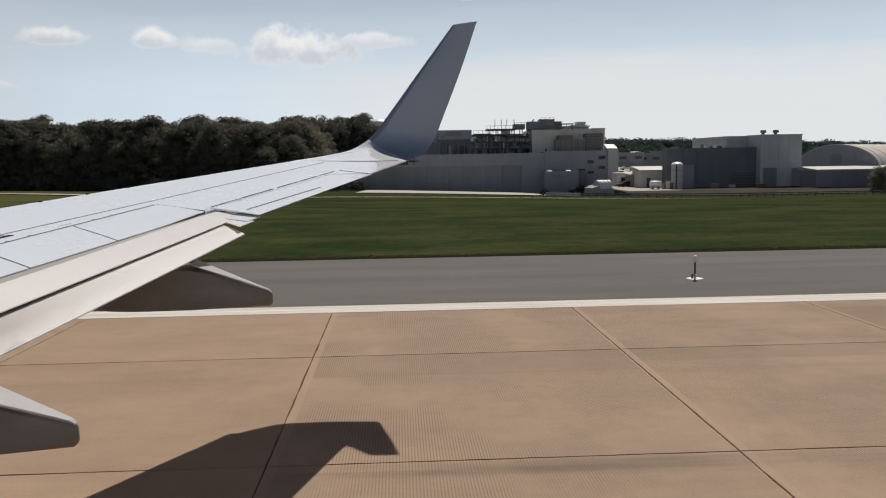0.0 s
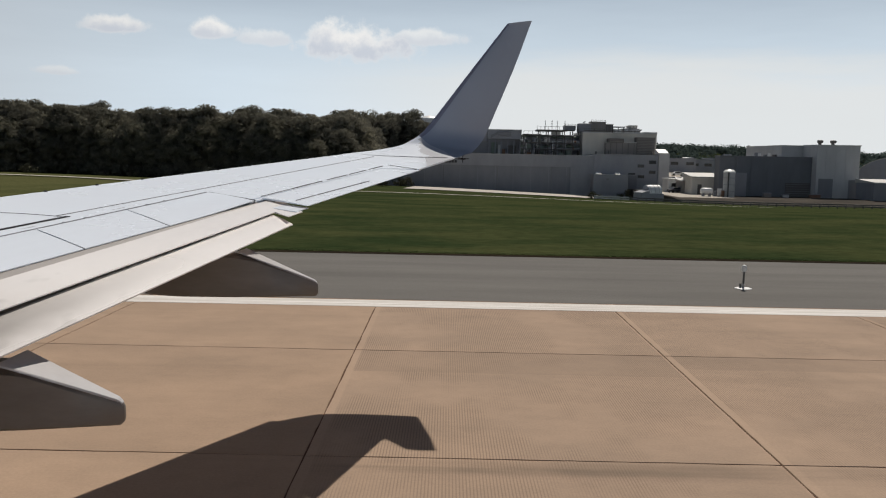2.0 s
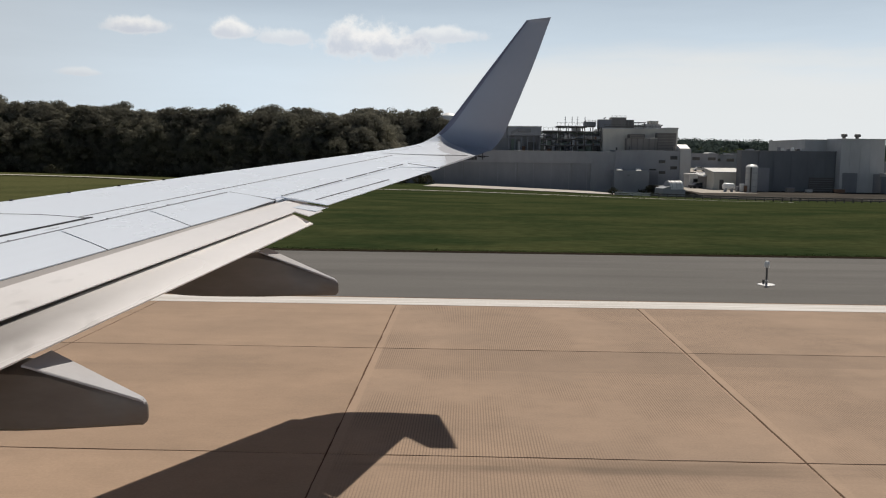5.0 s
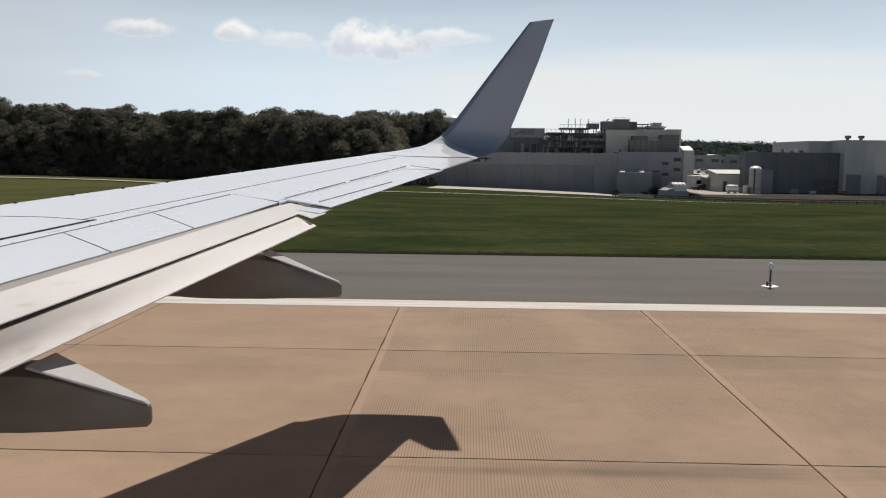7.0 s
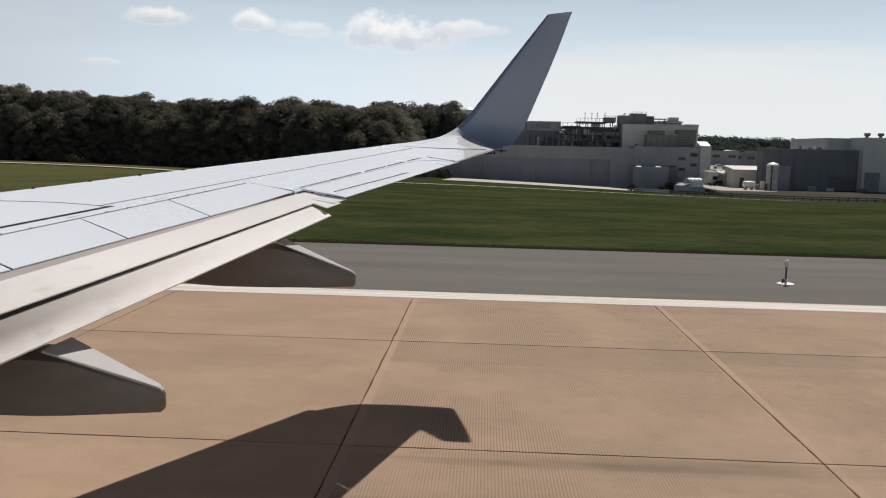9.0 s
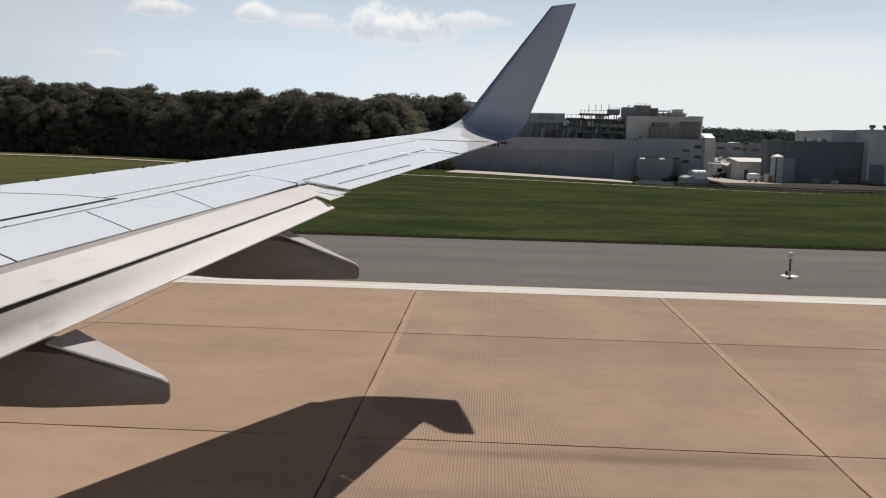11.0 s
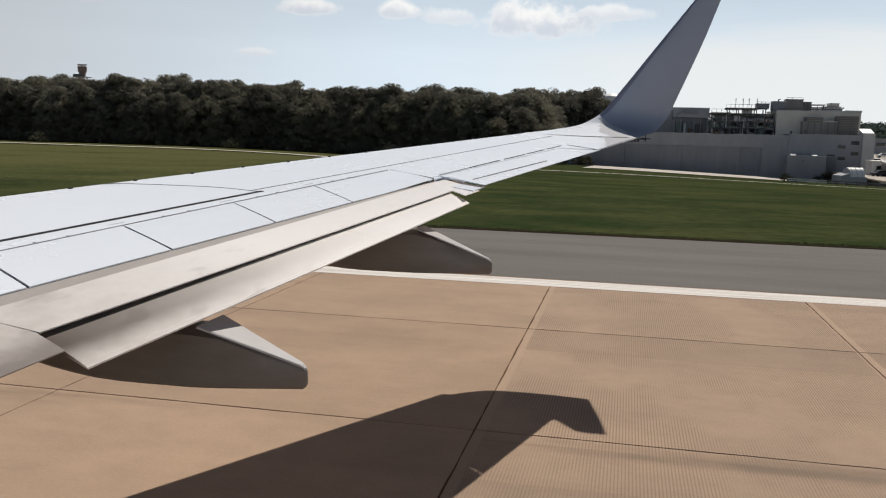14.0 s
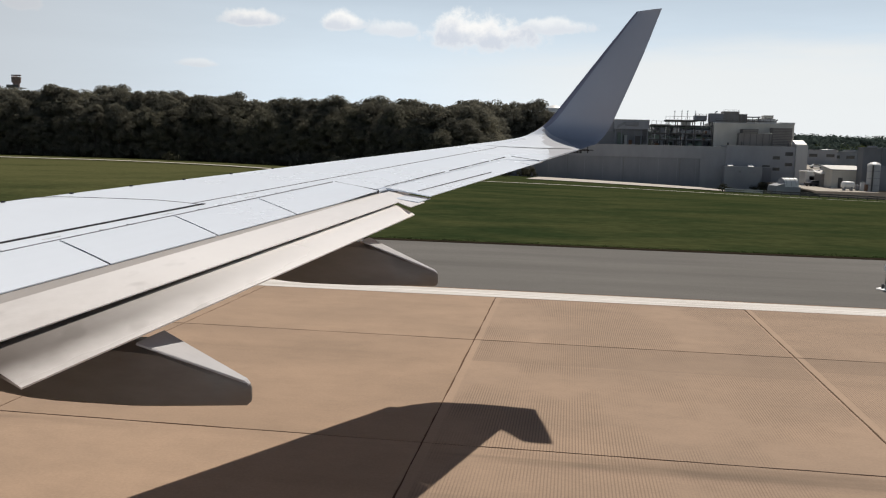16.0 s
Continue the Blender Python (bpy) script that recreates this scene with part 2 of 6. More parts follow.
MAT = {
    "wing": material("wing_paint", (0.79, 0.840, 0.915), 0.27, second=(0.725, 0.768, 0.838), scale=0.55, amount=0.7, spec=0.55, fine=0.015, bump_scale=5.0, per_object=0.025),
    "flap": material("flap_paint", (0.93, 0.893, 0.868), 0.22, 0.0, second=(0.275, 0.235, 0.207), scale=4.0, amount=0.9, fine=0.02, bump_scale=9, stretch=(1.4, 1.0, 1), spec=0.9),
    # the dark of the shaded flap slot is put into this colour
    "nose": material("slot_shade_nose", (0.20, 0.172, 0.155), 0.6, scale=2.0, fine=0.1),
    # darker than the wing: the winglet's shaded inner face is in this colour
    "winglet": material("winglet_shade_paint", (0.250, 0.290, 0.368), 0.42, second=(0.232, 0.268, 0.338), scale=0.8, amount=0.5, bump=0.01, bump_scale=8, fine=0.03, coat=0.08),
    "tip": material("tip_grey_tone", (0.44, 0.45, 0.49), 0.36, second=(0.40, 0.41, 0.45), scale=0.7, amount=0.6, fine=0.02),
    "winglet_edge": material("winglet_edge_paint", (0.150, 0.165, 0.235), 0.35, second=(0.13, 0.14, 0.20), scale=0.8, amount=0.5, fine=0.03),
    # fairing sides darker, cover paler: shade and sunlight put into the colours
    "fairing": material("fairing_shaded_paint", (0.21, 0.195, 0.18), 0.40, second=(0.12, 0.10, 0.088), scale=2.2, amount=0.7, bump=0.05, bump_scale=18, fine=0.08, stretch=(0.6, 1, 2.0)),
    "cover": material("cover_lit_paint", (0.46, 0.45, 0.46), 0.34, second=(0.28, 0.262, 0.26), scale=2.0, amount=0.6, fine=0.04),
    "seam_grey": material("grey_sealant", (0.16, 0.16, 0.17), 0.6, scale=3, fine=0.1, spec=0.15),
    "seam_pale": material("pale_sealant", (0.30, 0.30, 0.32), 0.6, scale=6, fine=0.3),
    "stencil": material("stencil_grey", (0.42, 0.42, 0.44), 0.6, scale=30, fine=0.2),
    "flap_grey": material("flap_grey_paint", (0.40, 0.37, 0.35), 0.4, second=(0.27, 0.245, 0.228), scale=1.4, amount=0.7, fine=0.06, stretch=(1, 0.4, 1)),
    # sealant lines, and the dark that is put into open gaps
    "seam": material("dark_sealant_and_gap", (0.03, 0.03, 0.035), 0.7, scale=3, fine=0.1, spec=0.08),
    "metal": material("bare_metal", (0.45, 0.45, 0.46), 0.35, 1.0, scale=3, fine=0.08),
    "slab": concrete_material("runway_concrete", (0.372, 0.270, 0.198), (0.272, 0.204, 0.155), True),
    "concrete_far": concrete_material("runway_concrete_far", (0.384, 0.275, 0.198), (0.280, 0.206, 0.152), False),
    "sealant": material("joint_sealant", (0.105, 0.060, 0.038), 0.9, scale=2, fine=0.2, spec=0.1),
    "asphalt": material("shoulder_asphalt", (0.143, 0.135, 0.126), 0.88, second=(0.110, 0.104, 0.097), scale=0.5, amount=0.9, bump=0.5, bump_scale=30, spec=0.1, fine=0.16, stretch=(0.16, 1.2, 1)),
    "white": material("white_runway_paint", (0.74, 0.715, 0.69), 0.8, second=(0.34, 0.30, 0.26), scale=1.6, amount=0.8, bump=0.15, bump_scale=40, fine=0.08, spec=0.1, stretch=(0.12, 9.0, 1)),
    "yellow": material("yellow_runway_paint", (0.58, 0.34, 0.08), 0.7, second=(0.45, 0.27, 0.08), scale=1.3, amount=0.6, bump=0.1, fine=0.08),
    "grass": grass_material(),
    # the shaded face of the turf lip, put in as a dark colour
    "soil": material("turf_lip_shade", (0.020, 0.016, 0.012), 0.95, second=(0.032, 0.027, 0.017), scale=1.2, amount=0.8, bump=0.8, bump_scale=14, spec=0.0, fine=0.4),
    "lot": material("shaded_lot", (0.060, 0.055, 0.050), 0.9, second=(0.095, 0.085, 0.074), scale=0.16, amount=0.9, fine=0.2, spec=0.0),
    "road": material("pale_road", (0.46, 0.42, 0.37), 0.9, scale=0.3, fine=0.1),
    "yard": material("yard_gravel", (0.40, 0.36, 0.31), 0.92, scale=0.2, fine=0.2),
}
for key, base, rough in (("wall_grey", (0.315, 0.325, 0.352), 0.8), ("wall_dark", (0.24, 0.244, 0.26), 0.8), ("wall_mid", (0.255, 0.264, 0.290), 0.8), ("wall_light", (0.52, 0.52, 0.52), 0.75), ("store_dark", (0.160, 0.168, 0.185), 0.8), ("roof_pale", (0.50, 0.49, 0.47), 0.6), ("wall_cream", (0.60, 0.575, 0.52), 0.8),
                         ("steel_dark", (0.10, 0.095, 0.09), 0.6), ("roof_white", (0.75, 0.74, 0.72), 0.5), ("glass_dark", (0.03, 0.035, 0.04), 0.15),
                         ("tank_white", (0.78, 0.78, 0.77), 0.45), ("rust", (0.20, 0.12, 0.08), 0.85), ("hangar_skin", (0.66, 0.60, 0.53), 0.55),
                         ("car_silver", (0.5, 0.5, 0.52), 0.3), ("car_dark", (0.06, 0.06, 0.07), 0.3), ("rubber", (0.02, 0.02, 0.02), 0.8), ("brick_brown", (0.13, 0.085, 0.07), 0.85), ("louvre_brown", (0.25, 0.232, 0.218), 0.8), ("louvre_dark", (0.155, 0.145, 0.137), 0.8), ("sign_dark", (0.03, 0.03, 0.035), 0.5), ("vessel_green", (0.16, 0.20, 0.17), 0.6), ("wall_white", (0.78, 0.77, 0.74), 0.7), ("mast_brown", (0.24, 0.17, 0.15), 0.7)):
    MAT[key] = material(key, base, rough, scale=0.35, amount=0.5, bump=0.08, bump_scale=6, fine=0.06, stretch=(1, 1, 0.35), per_object=0.03)
# grime on the flaps lies thickest near the wing root and thins out along the span
tree = MAT["flap"].node_tree
mixer = next(q for q in tree.nodes if q.type == "MIX")
old = mixer.inputs["Factor"].links[0].from_socket
tc, sep, span, add, cap = (tree.nodes.new(k) for k in ("ShaderNodeTexCoord", "ShaderNodeSeparateXYZ", "ShaderNodeMapRange", "ShaderNodeMath", "ShaderNodeMath"))
span.inputs["From Min"].default_value, span.inputs["From Max"].default_value = 3.0, 5.5
span.inputs["To Min"].default_value, span.inputs["To Max"].default_value = 1.0, 0.03
add.operation = "MULTIPLY_ADD"
add.inputs[1].default_value = 0.30
cap.operation = "MULTIPLY"
for a, b in ((tc.outputs["Object"], sep.inputs[0]), (sep.outputs["Y"], span.inputs["Value"]), (old, add.inputs[0]), (span.outputs[0], cap.inputs[0])):
    tree.links.new(a, b)
add.inputs[2].default_value = 0.56
tree.links.new(add.outputs[0], cap.inputs[1]), tree.links.new(cap.outputs[0], mixer.inputs["Factor"])
# oily smudges blown back over the flap, most of them near the root
tree = MAT["flap"].node_tree
bsdf = next(q for q in tree.nodes if q.type == "BSDF_PRINCIPLED")
old = bsdf.inputs["Base Color"].links[0].from_socket
tc, mp, spots, keep, sep, span, both, blend = (tree.nodes.new(k) for k in ("ShaderNodeTexCoord", "ShaderNodeMapping", "ShaderNodeTexNoise", "ShaderNodeMapRange", "ShaderNodeSeparateXYZ", "ShaderNodeMapRange", "ShaderNodeMath", "ShaderNodeMix"))
mp.inputs["Scale"].default_value = (1.0, 0.55, 1.0)
spots.inputs["Scale"].default_value, spots.inputs["Detail"].default_value = 5.0, 2
keep.inputs["From Min"].default_value, keep.inputs["From Max"].default_value = 0.58, 0.68
span.inputs["From Min"].default_value, span.inputs["From Max"].default_value = 3.0, 6.2
span.inputs["To Min"].default_value, span.inputs["To Max"].default_value = 0.38, 0.03
both.operation, blend.data_type = "MULTIPLY", "RGBA"
blend.inputs["B"].default_value = (0.17, 0.15, 0.13, 1)
for a, b in ((tc.outputs["Object"], mp.inputs["Vector"]), (mp.outputs[0], spots.inputs["Vector"]), (spots.outputs["Fac"], keep.inputs["Value"]), (tc.outputs["Object"], sep.inputs[0]), (sep.outputs["Y"], span.inputs["Value"]),
             (keep.outputs[0], both.inputs[0]), (span.outputs[0], both.inputs[1]), (both.outputs[0], blend.inputs["Factor"]), (old, blend.inputs["A"]), (blend.outputs["Result"], bsdf.inputs["Base Color"])):
    tree.links.new(a, b)
# aft flap: main flap's dark reflection painted behind the slot, strongest by root
MAT["flap_aft"] = MAT["flap"].copy()
MAT["flap_aft"].name = "aft_flap_paint"
n, link = MAT["flap_aft"].node_tree.nodes.new, MAT["flap_aft"].node_tree.links.new
bsdf = next(q for q in MAT["flap_aft"].node_tree.nodes if q.type == "BSDF_PRINCIPLED")
old = bsdf.inputs["Base Color"].links[0].from_socket
tc, sep, slant, off, grain, wob, near, root, both, blend = (n(k) for k in ("ShaderNodeTexCoord", "ShaderNodeSeparateXYZ", "ShaderNodeMath", "ShaderNodeMath", "ShaderNodeTexNoise", "ShaderNodeMath", "ShaderNodeMapRange", "ShaderNodeMapRange", "ShaderNodeMath", "ShaderNodeMix"))
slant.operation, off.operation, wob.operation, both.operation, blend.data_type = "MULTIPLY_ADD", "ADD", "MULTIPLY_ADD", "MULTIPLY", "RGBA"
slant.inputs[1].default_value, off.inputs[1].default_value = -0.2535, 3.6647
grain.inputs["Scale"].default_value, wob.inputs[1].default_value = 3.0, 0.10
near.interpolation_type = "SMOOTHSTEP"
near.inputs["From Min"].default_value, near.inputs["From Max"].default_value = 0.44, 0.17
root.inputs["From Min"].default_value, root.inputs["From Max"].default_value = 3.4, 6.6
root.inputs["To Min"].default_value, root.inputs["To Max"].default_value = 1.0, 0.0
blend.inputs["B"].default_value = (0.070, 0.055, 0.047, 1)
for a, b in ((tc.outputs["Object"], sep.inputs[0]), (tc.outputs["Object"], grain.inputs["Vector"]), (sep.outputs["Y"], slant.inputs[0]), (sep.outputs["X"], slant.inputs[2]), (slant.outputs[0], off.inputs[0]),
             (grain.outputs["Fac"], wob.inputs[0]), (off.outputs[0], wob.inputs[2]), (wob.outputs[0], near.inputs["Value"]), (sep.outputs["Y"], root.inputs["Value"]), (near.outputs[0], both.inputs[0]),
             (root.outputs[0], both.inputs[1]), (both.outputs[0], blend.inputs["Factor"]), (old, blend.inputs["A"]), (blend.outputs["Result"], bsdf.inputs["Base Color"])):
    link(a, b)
dull, flat_ = n("ShaderNodeMapRange"), n("ShaderNodeMapRange")
dull.inputs["To Min"].default_value, dull.inputs["To Max"].default_value = 0.9, 0.05
flat_.inputs["To Min"].default_value, flat_.inputs["To Max"].default_value = 0.22, 0.75
link(both.outputs[0], dull.inputs["Value"]), link(both.outputs[0], flat_.inputs["Value"])
link(dull.outputs[0], bsdf.inputs["Specular IOR Level"]), link(flat_.outputs[0], bsdf.inputs["Roughness"])
# the flap's inner end panel is smoked along its trailing edge
MAT["flap_end"] = MAT["flap"].copy()
MAT["flap_end"].name = "end_panel_paint"
n, link = MAT["flap_end"].node_tree.nodes.new, MAT["flap_end"].node_tree.links.new
bsdf = next(q for q in MAT["flap_end"].node_tree.nodes if q.type == "BSDF_PRINCIPLED")
old = bsdf.inputs["Base Color"].links[0].from_socket
tc, sep, grain, wob, aft, blend = (n(k) for k in ("ShaderNodeTexCoord", "ShaderNodeSeparateXYZ", "ShaderNodeTexNoise", "ShaderNodeMath", "ShaderNodeMapRange", "ShaderNodeMix"))
wob.operation, blend.data_type, aft.interpolation_type = "MULTIPLY_ADD", "RGBA", "SMOOTHSTEP"
grain.inputs["Scale"].default_value, wob.inputs[1].default_value = 6.0, 0.16
aft.inputs["From Min"].default_value, aft.inputs["From Max"].default_value, aft.inputs["To Max"].default_value = -2.82, -2.50, 0.75
blend.inputs["B"].default_value = (0.150, 0.120, 0.102, 1)
for a, b in ((tc.outputs["Object"], sep.inputs[0]), (tc.outputs["Object"], grain.inputs["Vector"]), (grain.outputs["Fac"], wob.inputs[0]), (sep.outputs["X"], wob.inputs[2]), (wob.outputs[0], aft.inputs["Value"]),
             (aft.outputs[0], blend.inputs["Factor"]), (old, blend.inputs["A"]), (blend.outputs["Result"], bsdf.inputs["Base Color"])):
    link(a, b)
MAT["bark"] = material("bark", (0.075, 0.058, 0.042), 0.9, scale=2, bump=0.3, fine=0.2)
MAT["leaf_a"] = material("leaves_deep", (0.178, 0.172, 0.138), 0.8, second=(0.144, 0.138, 0.112), scale=0.12, amount=0.8, spec=0.0, per_object=0.16, per_island=0.06)
MAT["leaf_b"] = material("leaves_olive", (0.200, 0.192, 0.146), 0.8, second=(0.164, 0.156, 0.122), scale=0.12, amount=0.8, spec=0.0, per_object=0.16, per_island=0.06)
MAT["leaf_bush"] = material("leaves_bush", (0.095, 0.092, 0.064), 0.7, second=(0.07, 0.068, 0.048), scale=0.4, amount=0.8, spec=0.0, per_island=0.1)
MAT["leaf_yellow"] = material("leaves_yellow", (0.34, 0.33, 0.10), 0.7, second=(0.26, 0.26, 0.08), scale=0.4, amount=0.8, spec=0.0, per_island=0.1)
MAT["blade"] = material("grass_blade", (0.045, 0.075, 0.018), 0.8, second=(0.075, 0.085, 0.03), scale=0.3, amount=0.8, spec=0.05, per_island=0.3)
MAT["leaf_far"] = material("leaves_far", (0.066, 0.088, 0.082), 0.8, second=(0.056, 0.074, 0.068), scale=0.05, amount=0.8, spec=0.0, per_island=0.05)
for key in ("leaf_a", "leaf_b", "leaf_far"):
    tree = MAT[key].node_tree
    bsdf = next(q for q in tree.nodes if q.type == "BSDF_PRINCIPLED")
    end = next(q for q in tree.nodes if q.type == "OUTPUT_MATERIAL")
    thin, both = tree.nodes.new("ShaderNodeBsdfTranslucent"), tree.nodes.new("ShaderNodeMixShader")
    both.inputs[0].default_value = 0.46
    tree.links.new(bsdf.inputs["Base Color"].links[0].from_socket, thin.inputs["Color"])
    tree.links.new(bsdf.outputs[0], both.inputs[1]), tree.links.new(thin.outputs[0], both.inputs[2])
    tree.links.new(both.outputs[0], end.inputs["Surface"])

# ---- building blocks ----


def mesh_of(name, bm, mat):
    me = bpy.data.meshes.new(name)
    bm.to_mesh(me)
    bm.free()
    if mat is not None:
        me.materials.append(MAT[mat] if isinstance(mat, str) else mat)
    return me


def part(name, bm, mat, parent=None, label="", smooth=False):
    me = mesh_of(name, bm, mat)
    if smooth:
        me.shade_smooth()
        me.set_sharp_from_angle(angle=radians(38))
    ob = new(name, me)
    ob.parent = parent
    if label:
        ob["label"] = label
    return ob


def thing(name, label, category, at=(0, 0, 0), turn=0.0, group="", kind=""):
    ob = new(name)
    ob.matrix_basis = pose(*at, 0, 0, turn)
    ob.empty_display_size = 0.3
    return tagged(ob, label, category, group, kind)


def solid(name, bm, mat, label, category, kind="", group=""):
    return tagged(part(name, bm, mat), label, category, group, kind)


def box(x0, x1, y0, y1, z0, z1, bevel=0.0, bm=None):
    bm = bm or bmesh.new()
    made = bmesh.ops.create_cube(bm, size=1, matrix=Matrix.Translation(((x0 + x1) / 2, (y0 + y1) / 2, (z0 + z1) / 2)) @ Matrix.Diagonal((x1 - x0, y1 - y0, z1 - z0, 1)))
    if bevel:
        edges = list({e for v in made["verts"] for e in v.link_edges})
        bmesh.ops.bevel(bm, geom=edges, offset=bevel, segments=2, affect="EDGES", profile=0.6)
    return bm


def rod(a, b, r, sides=8, bm=None, r2=None):
    bm = bm or bmesh.new()
    a, b = Vector(a), Vector(b)
    m = Matrix.Translation((a + b) / 2) @ (b - a).to_track_quat("Z", "Y").to_matrix().to_4x4()
    bmesh.ops.create_cone(bm, cap_ends=True, segments=sides, radius1=r, radius2=r if r2 is None else r2, depth=(b - a).length, matrix=m)
    return bm


def loft(rings, closed=True, caps=True, bm=None):
    """Skin over rings of equal count."""
    bm = bm or bmesh.new()
    vs = [[bm.verts.new(p) for p in ring] for ring in rings]
    k = len(vs[0])
    for r0, r1 in zip(vs, vs[1:]):
        for i in range(k if closed else k - 1):
            bm.faces.new((r0[i], r0[(i + 1) % k], r1[(i + 1) % k], r1[i]))
    if caps and closed:
        bm.faces.new(vs[0][::-1])
        bm.faces.new(vs[-1])
    bmesh.ops.recalc_face_normals(bm, faces=bm.faces[:])
    return bm


def lathe(profile, sides=24, at=(0, 0, 0), bm=None):
    rings = [[(at[0] + r * math.cos(2 * math.pi * i / sides), at[1] + r * math.sin(2 * math.pi * i / sides), at[2] + z) for i in range(sides)] for r, z in profile]
    return loft(rings, bm=bm)

# ---- the land ----


def step(a, b, v):
    v = min(1.0, max(0.0, (v - a) / (b - a)))
    return v * v * (3 - 2 * v)


def land(x, y):
    """Height of the ground: level round the runway, falling gently beyond it towards the works."""
    side = x / max(abs(y), 20.0)
    fall = 0.012 + 0.012 * step(-0.6, -0.1, side) + 0.019 * step(-0.15, 0.40, side)
    z = -fall * max(0.0, y - 60.0) * (1 if y > 0 else 0)
    z = z if y < 300 else -fall * 240.0
    rise = step(420.0, 900.0, y) * (0.02 * 900 * 1.0)
    return z + rise * (0.9 + 0.5 * math.sin(x * 0.004 + 1.0)) * step(350, 800, y) - 0.03


def build_land():
    bm = bmesh.new()
    ys = [-4000, -1500, -400, -120, -60, -42, -36] + [-30 + 6 * i for i in range(11)] + [36 + 4 * i for i in range(9)] + [72 + 6 * i for i in range(12)] + [145 + 9 * i for i in range(20)] + [340, 380, 430, 490, 560, 640, 730, 830, 940, 1100, 1400, 2000, 3000, 4600]
    xs = sorted({s * v for s in (-1, 1) for v in [0, 5, 10, 15, 20, 26, 32, 38, 46, 54, 62, 72, 84, 98, 114, 134, 158, 186, 220, 260, 310, 380, 480, 620, 820, 1150, 1700, 2600, 4200]})
    grid = [[bm.verts.new((x, y, land(x, y) + (0 if abs(y) < 40 else 0.10 * noise.noise((x * 0.03, y * 0.05, 0))))) for x in xs] for y in ys]
    for r0, r1 in zip(grid, grid[1:]):
        for i in range(len(xs) - 1):
            bm.faces.new((r0[i], r0[i + 1], r1[i + 1], r1[i]))
    ob = solid("ground", bm, "grass", "mown green airfield grass sloping gently away", "ground", "structure")
    ob.data.shade_smooth()


SLAB = 5.735
JOINT_X, JOINT_Y = -1.65, 10.07        # one crossing of the joints
EDGE = JOINT_Y + 2 * SLAB              # runway edge
NEAR_X = [JOINT_X + SLAB * k for k in range(-9, 9)]
build_land()


def strip(x0, x1, y0, y1, z0, z1):
    return box(x0, x1, y0, y1, z0, z1)


# flat dark strip in place of the shade at the turf's edge
solid("soil_edge", strip(-900, 900, 31.6, 32.15, -0.5, 0.012), "soil", "dark strip painted for the shaded turf lip along the asphalt", "soil", "structure")
solid("shoulder", strip(-900, 900, EDGE + 0.012, 31.6, -0.5, 0.0), "asphalt", "weathered grey asphalt shoulder beside the runway", "road", "structure")
solid("shoulder", strip(-900, 900, EDGE - 8 * SLAB - 10, EDGE - 8 * SLAB - 0.012, -0.5, 0.0), "asphalt", "weathered grey asphalt shoulder beside the runway", "road", "structure")
solid("runway_bed", strip(NEAR_X[0], NEAR_X[-1] + SLAB, EDGE - 8 * SLAB, EDGE, -0.5, -0.010), "sealant", "dark joint sealant under the runway slabs", "runway", "structure")
for x0, x1 in ((-900, NEAR_X[0] - 0.01), (NEAR_X[-1] + SLAB + 0.01, 900)):
    solid("runway", strip(x0, x1, EDGE - 8 * SLAB, EDGE, -0.5, 0.0), "concrete_far", "tan concrete runway running on", "runway", "structure")

# ---- the aircraft ----
# spanwise lines of the port wing: x along the aircraft (aft is +), y outboard


def wing_z(y):
    return 2.35 + 0.0925 * y


def x_le(y):
    return -3.60 + 0.525 * (y - 10.05)


def x_band(y):
    return -3.25 + 0.37 * (y - 7.34)


def x_sle(y):
    return -3.53 + 0.317 * (y - 5.58)


def x_ste(y):
    return -2.85 + 0.288 * (y - 5.07)


def x_strip(y):
    return x_ste(y) + 0.012 + 0.022 * max(0.0, 8.4 - y)


def x_slot(y):
    return -2.742 + 0.2535 * (y - 3.64)


def x_flap(y):
    return -2.402 + 0.229 * (y - 3.493)


def x_te(y):
    return -1.38 + 0.2865 * (y - 8.15)


def x_hinge(y):
    return -1.87 + 0.335 * (y - 8.73)


def sheet(y0, y1, front, back, thick=0.03, cells=10, gap=0.006, bow=0.0, skew0=0.0, skew1=0.0, chord_cells=4):
    """A panel between two spanwise lines. front and back give (x, drop) at y; skew leans its ends along the chord."""
    bm = bmesh.new()
    top, low = [], []
    for i in range(cells + 1):
        s = i / cells
        row_t, row_l = [], []
        for j in range(chord_cells + 1):
            c = j / chord_cells
            far_end = skew1(c) if callable(skew1) else skew1 * c
            y = (y0 + skew0 * c + gap) * (1 - s) + (y1 + far_end - gap) * s
            (xf, df), (xb, db) = front(y), back(y)
            x = xf + (xb - xf) * c
            drop = df + (db - df) * c - bow * 4 * c * (1 - c)
            row_t.append((x, y, wing_z(y) - drop))
            row_l.append((x, y, wing_z(y) - drop - max(0.006, thick * (1 - 0.75 * c))))
        top.append(row_t)
        low.append(row_l)
    return loft([t + l[::-1] for t, l in zip(top, low)])


def crown(c, full):
    """How far the upper skin bulges over the chord plane."""
    v = min(1.0, c / 0.12)
    return 0.085 * full / 3 * v * (2 - v) * (1 - c) ** 3


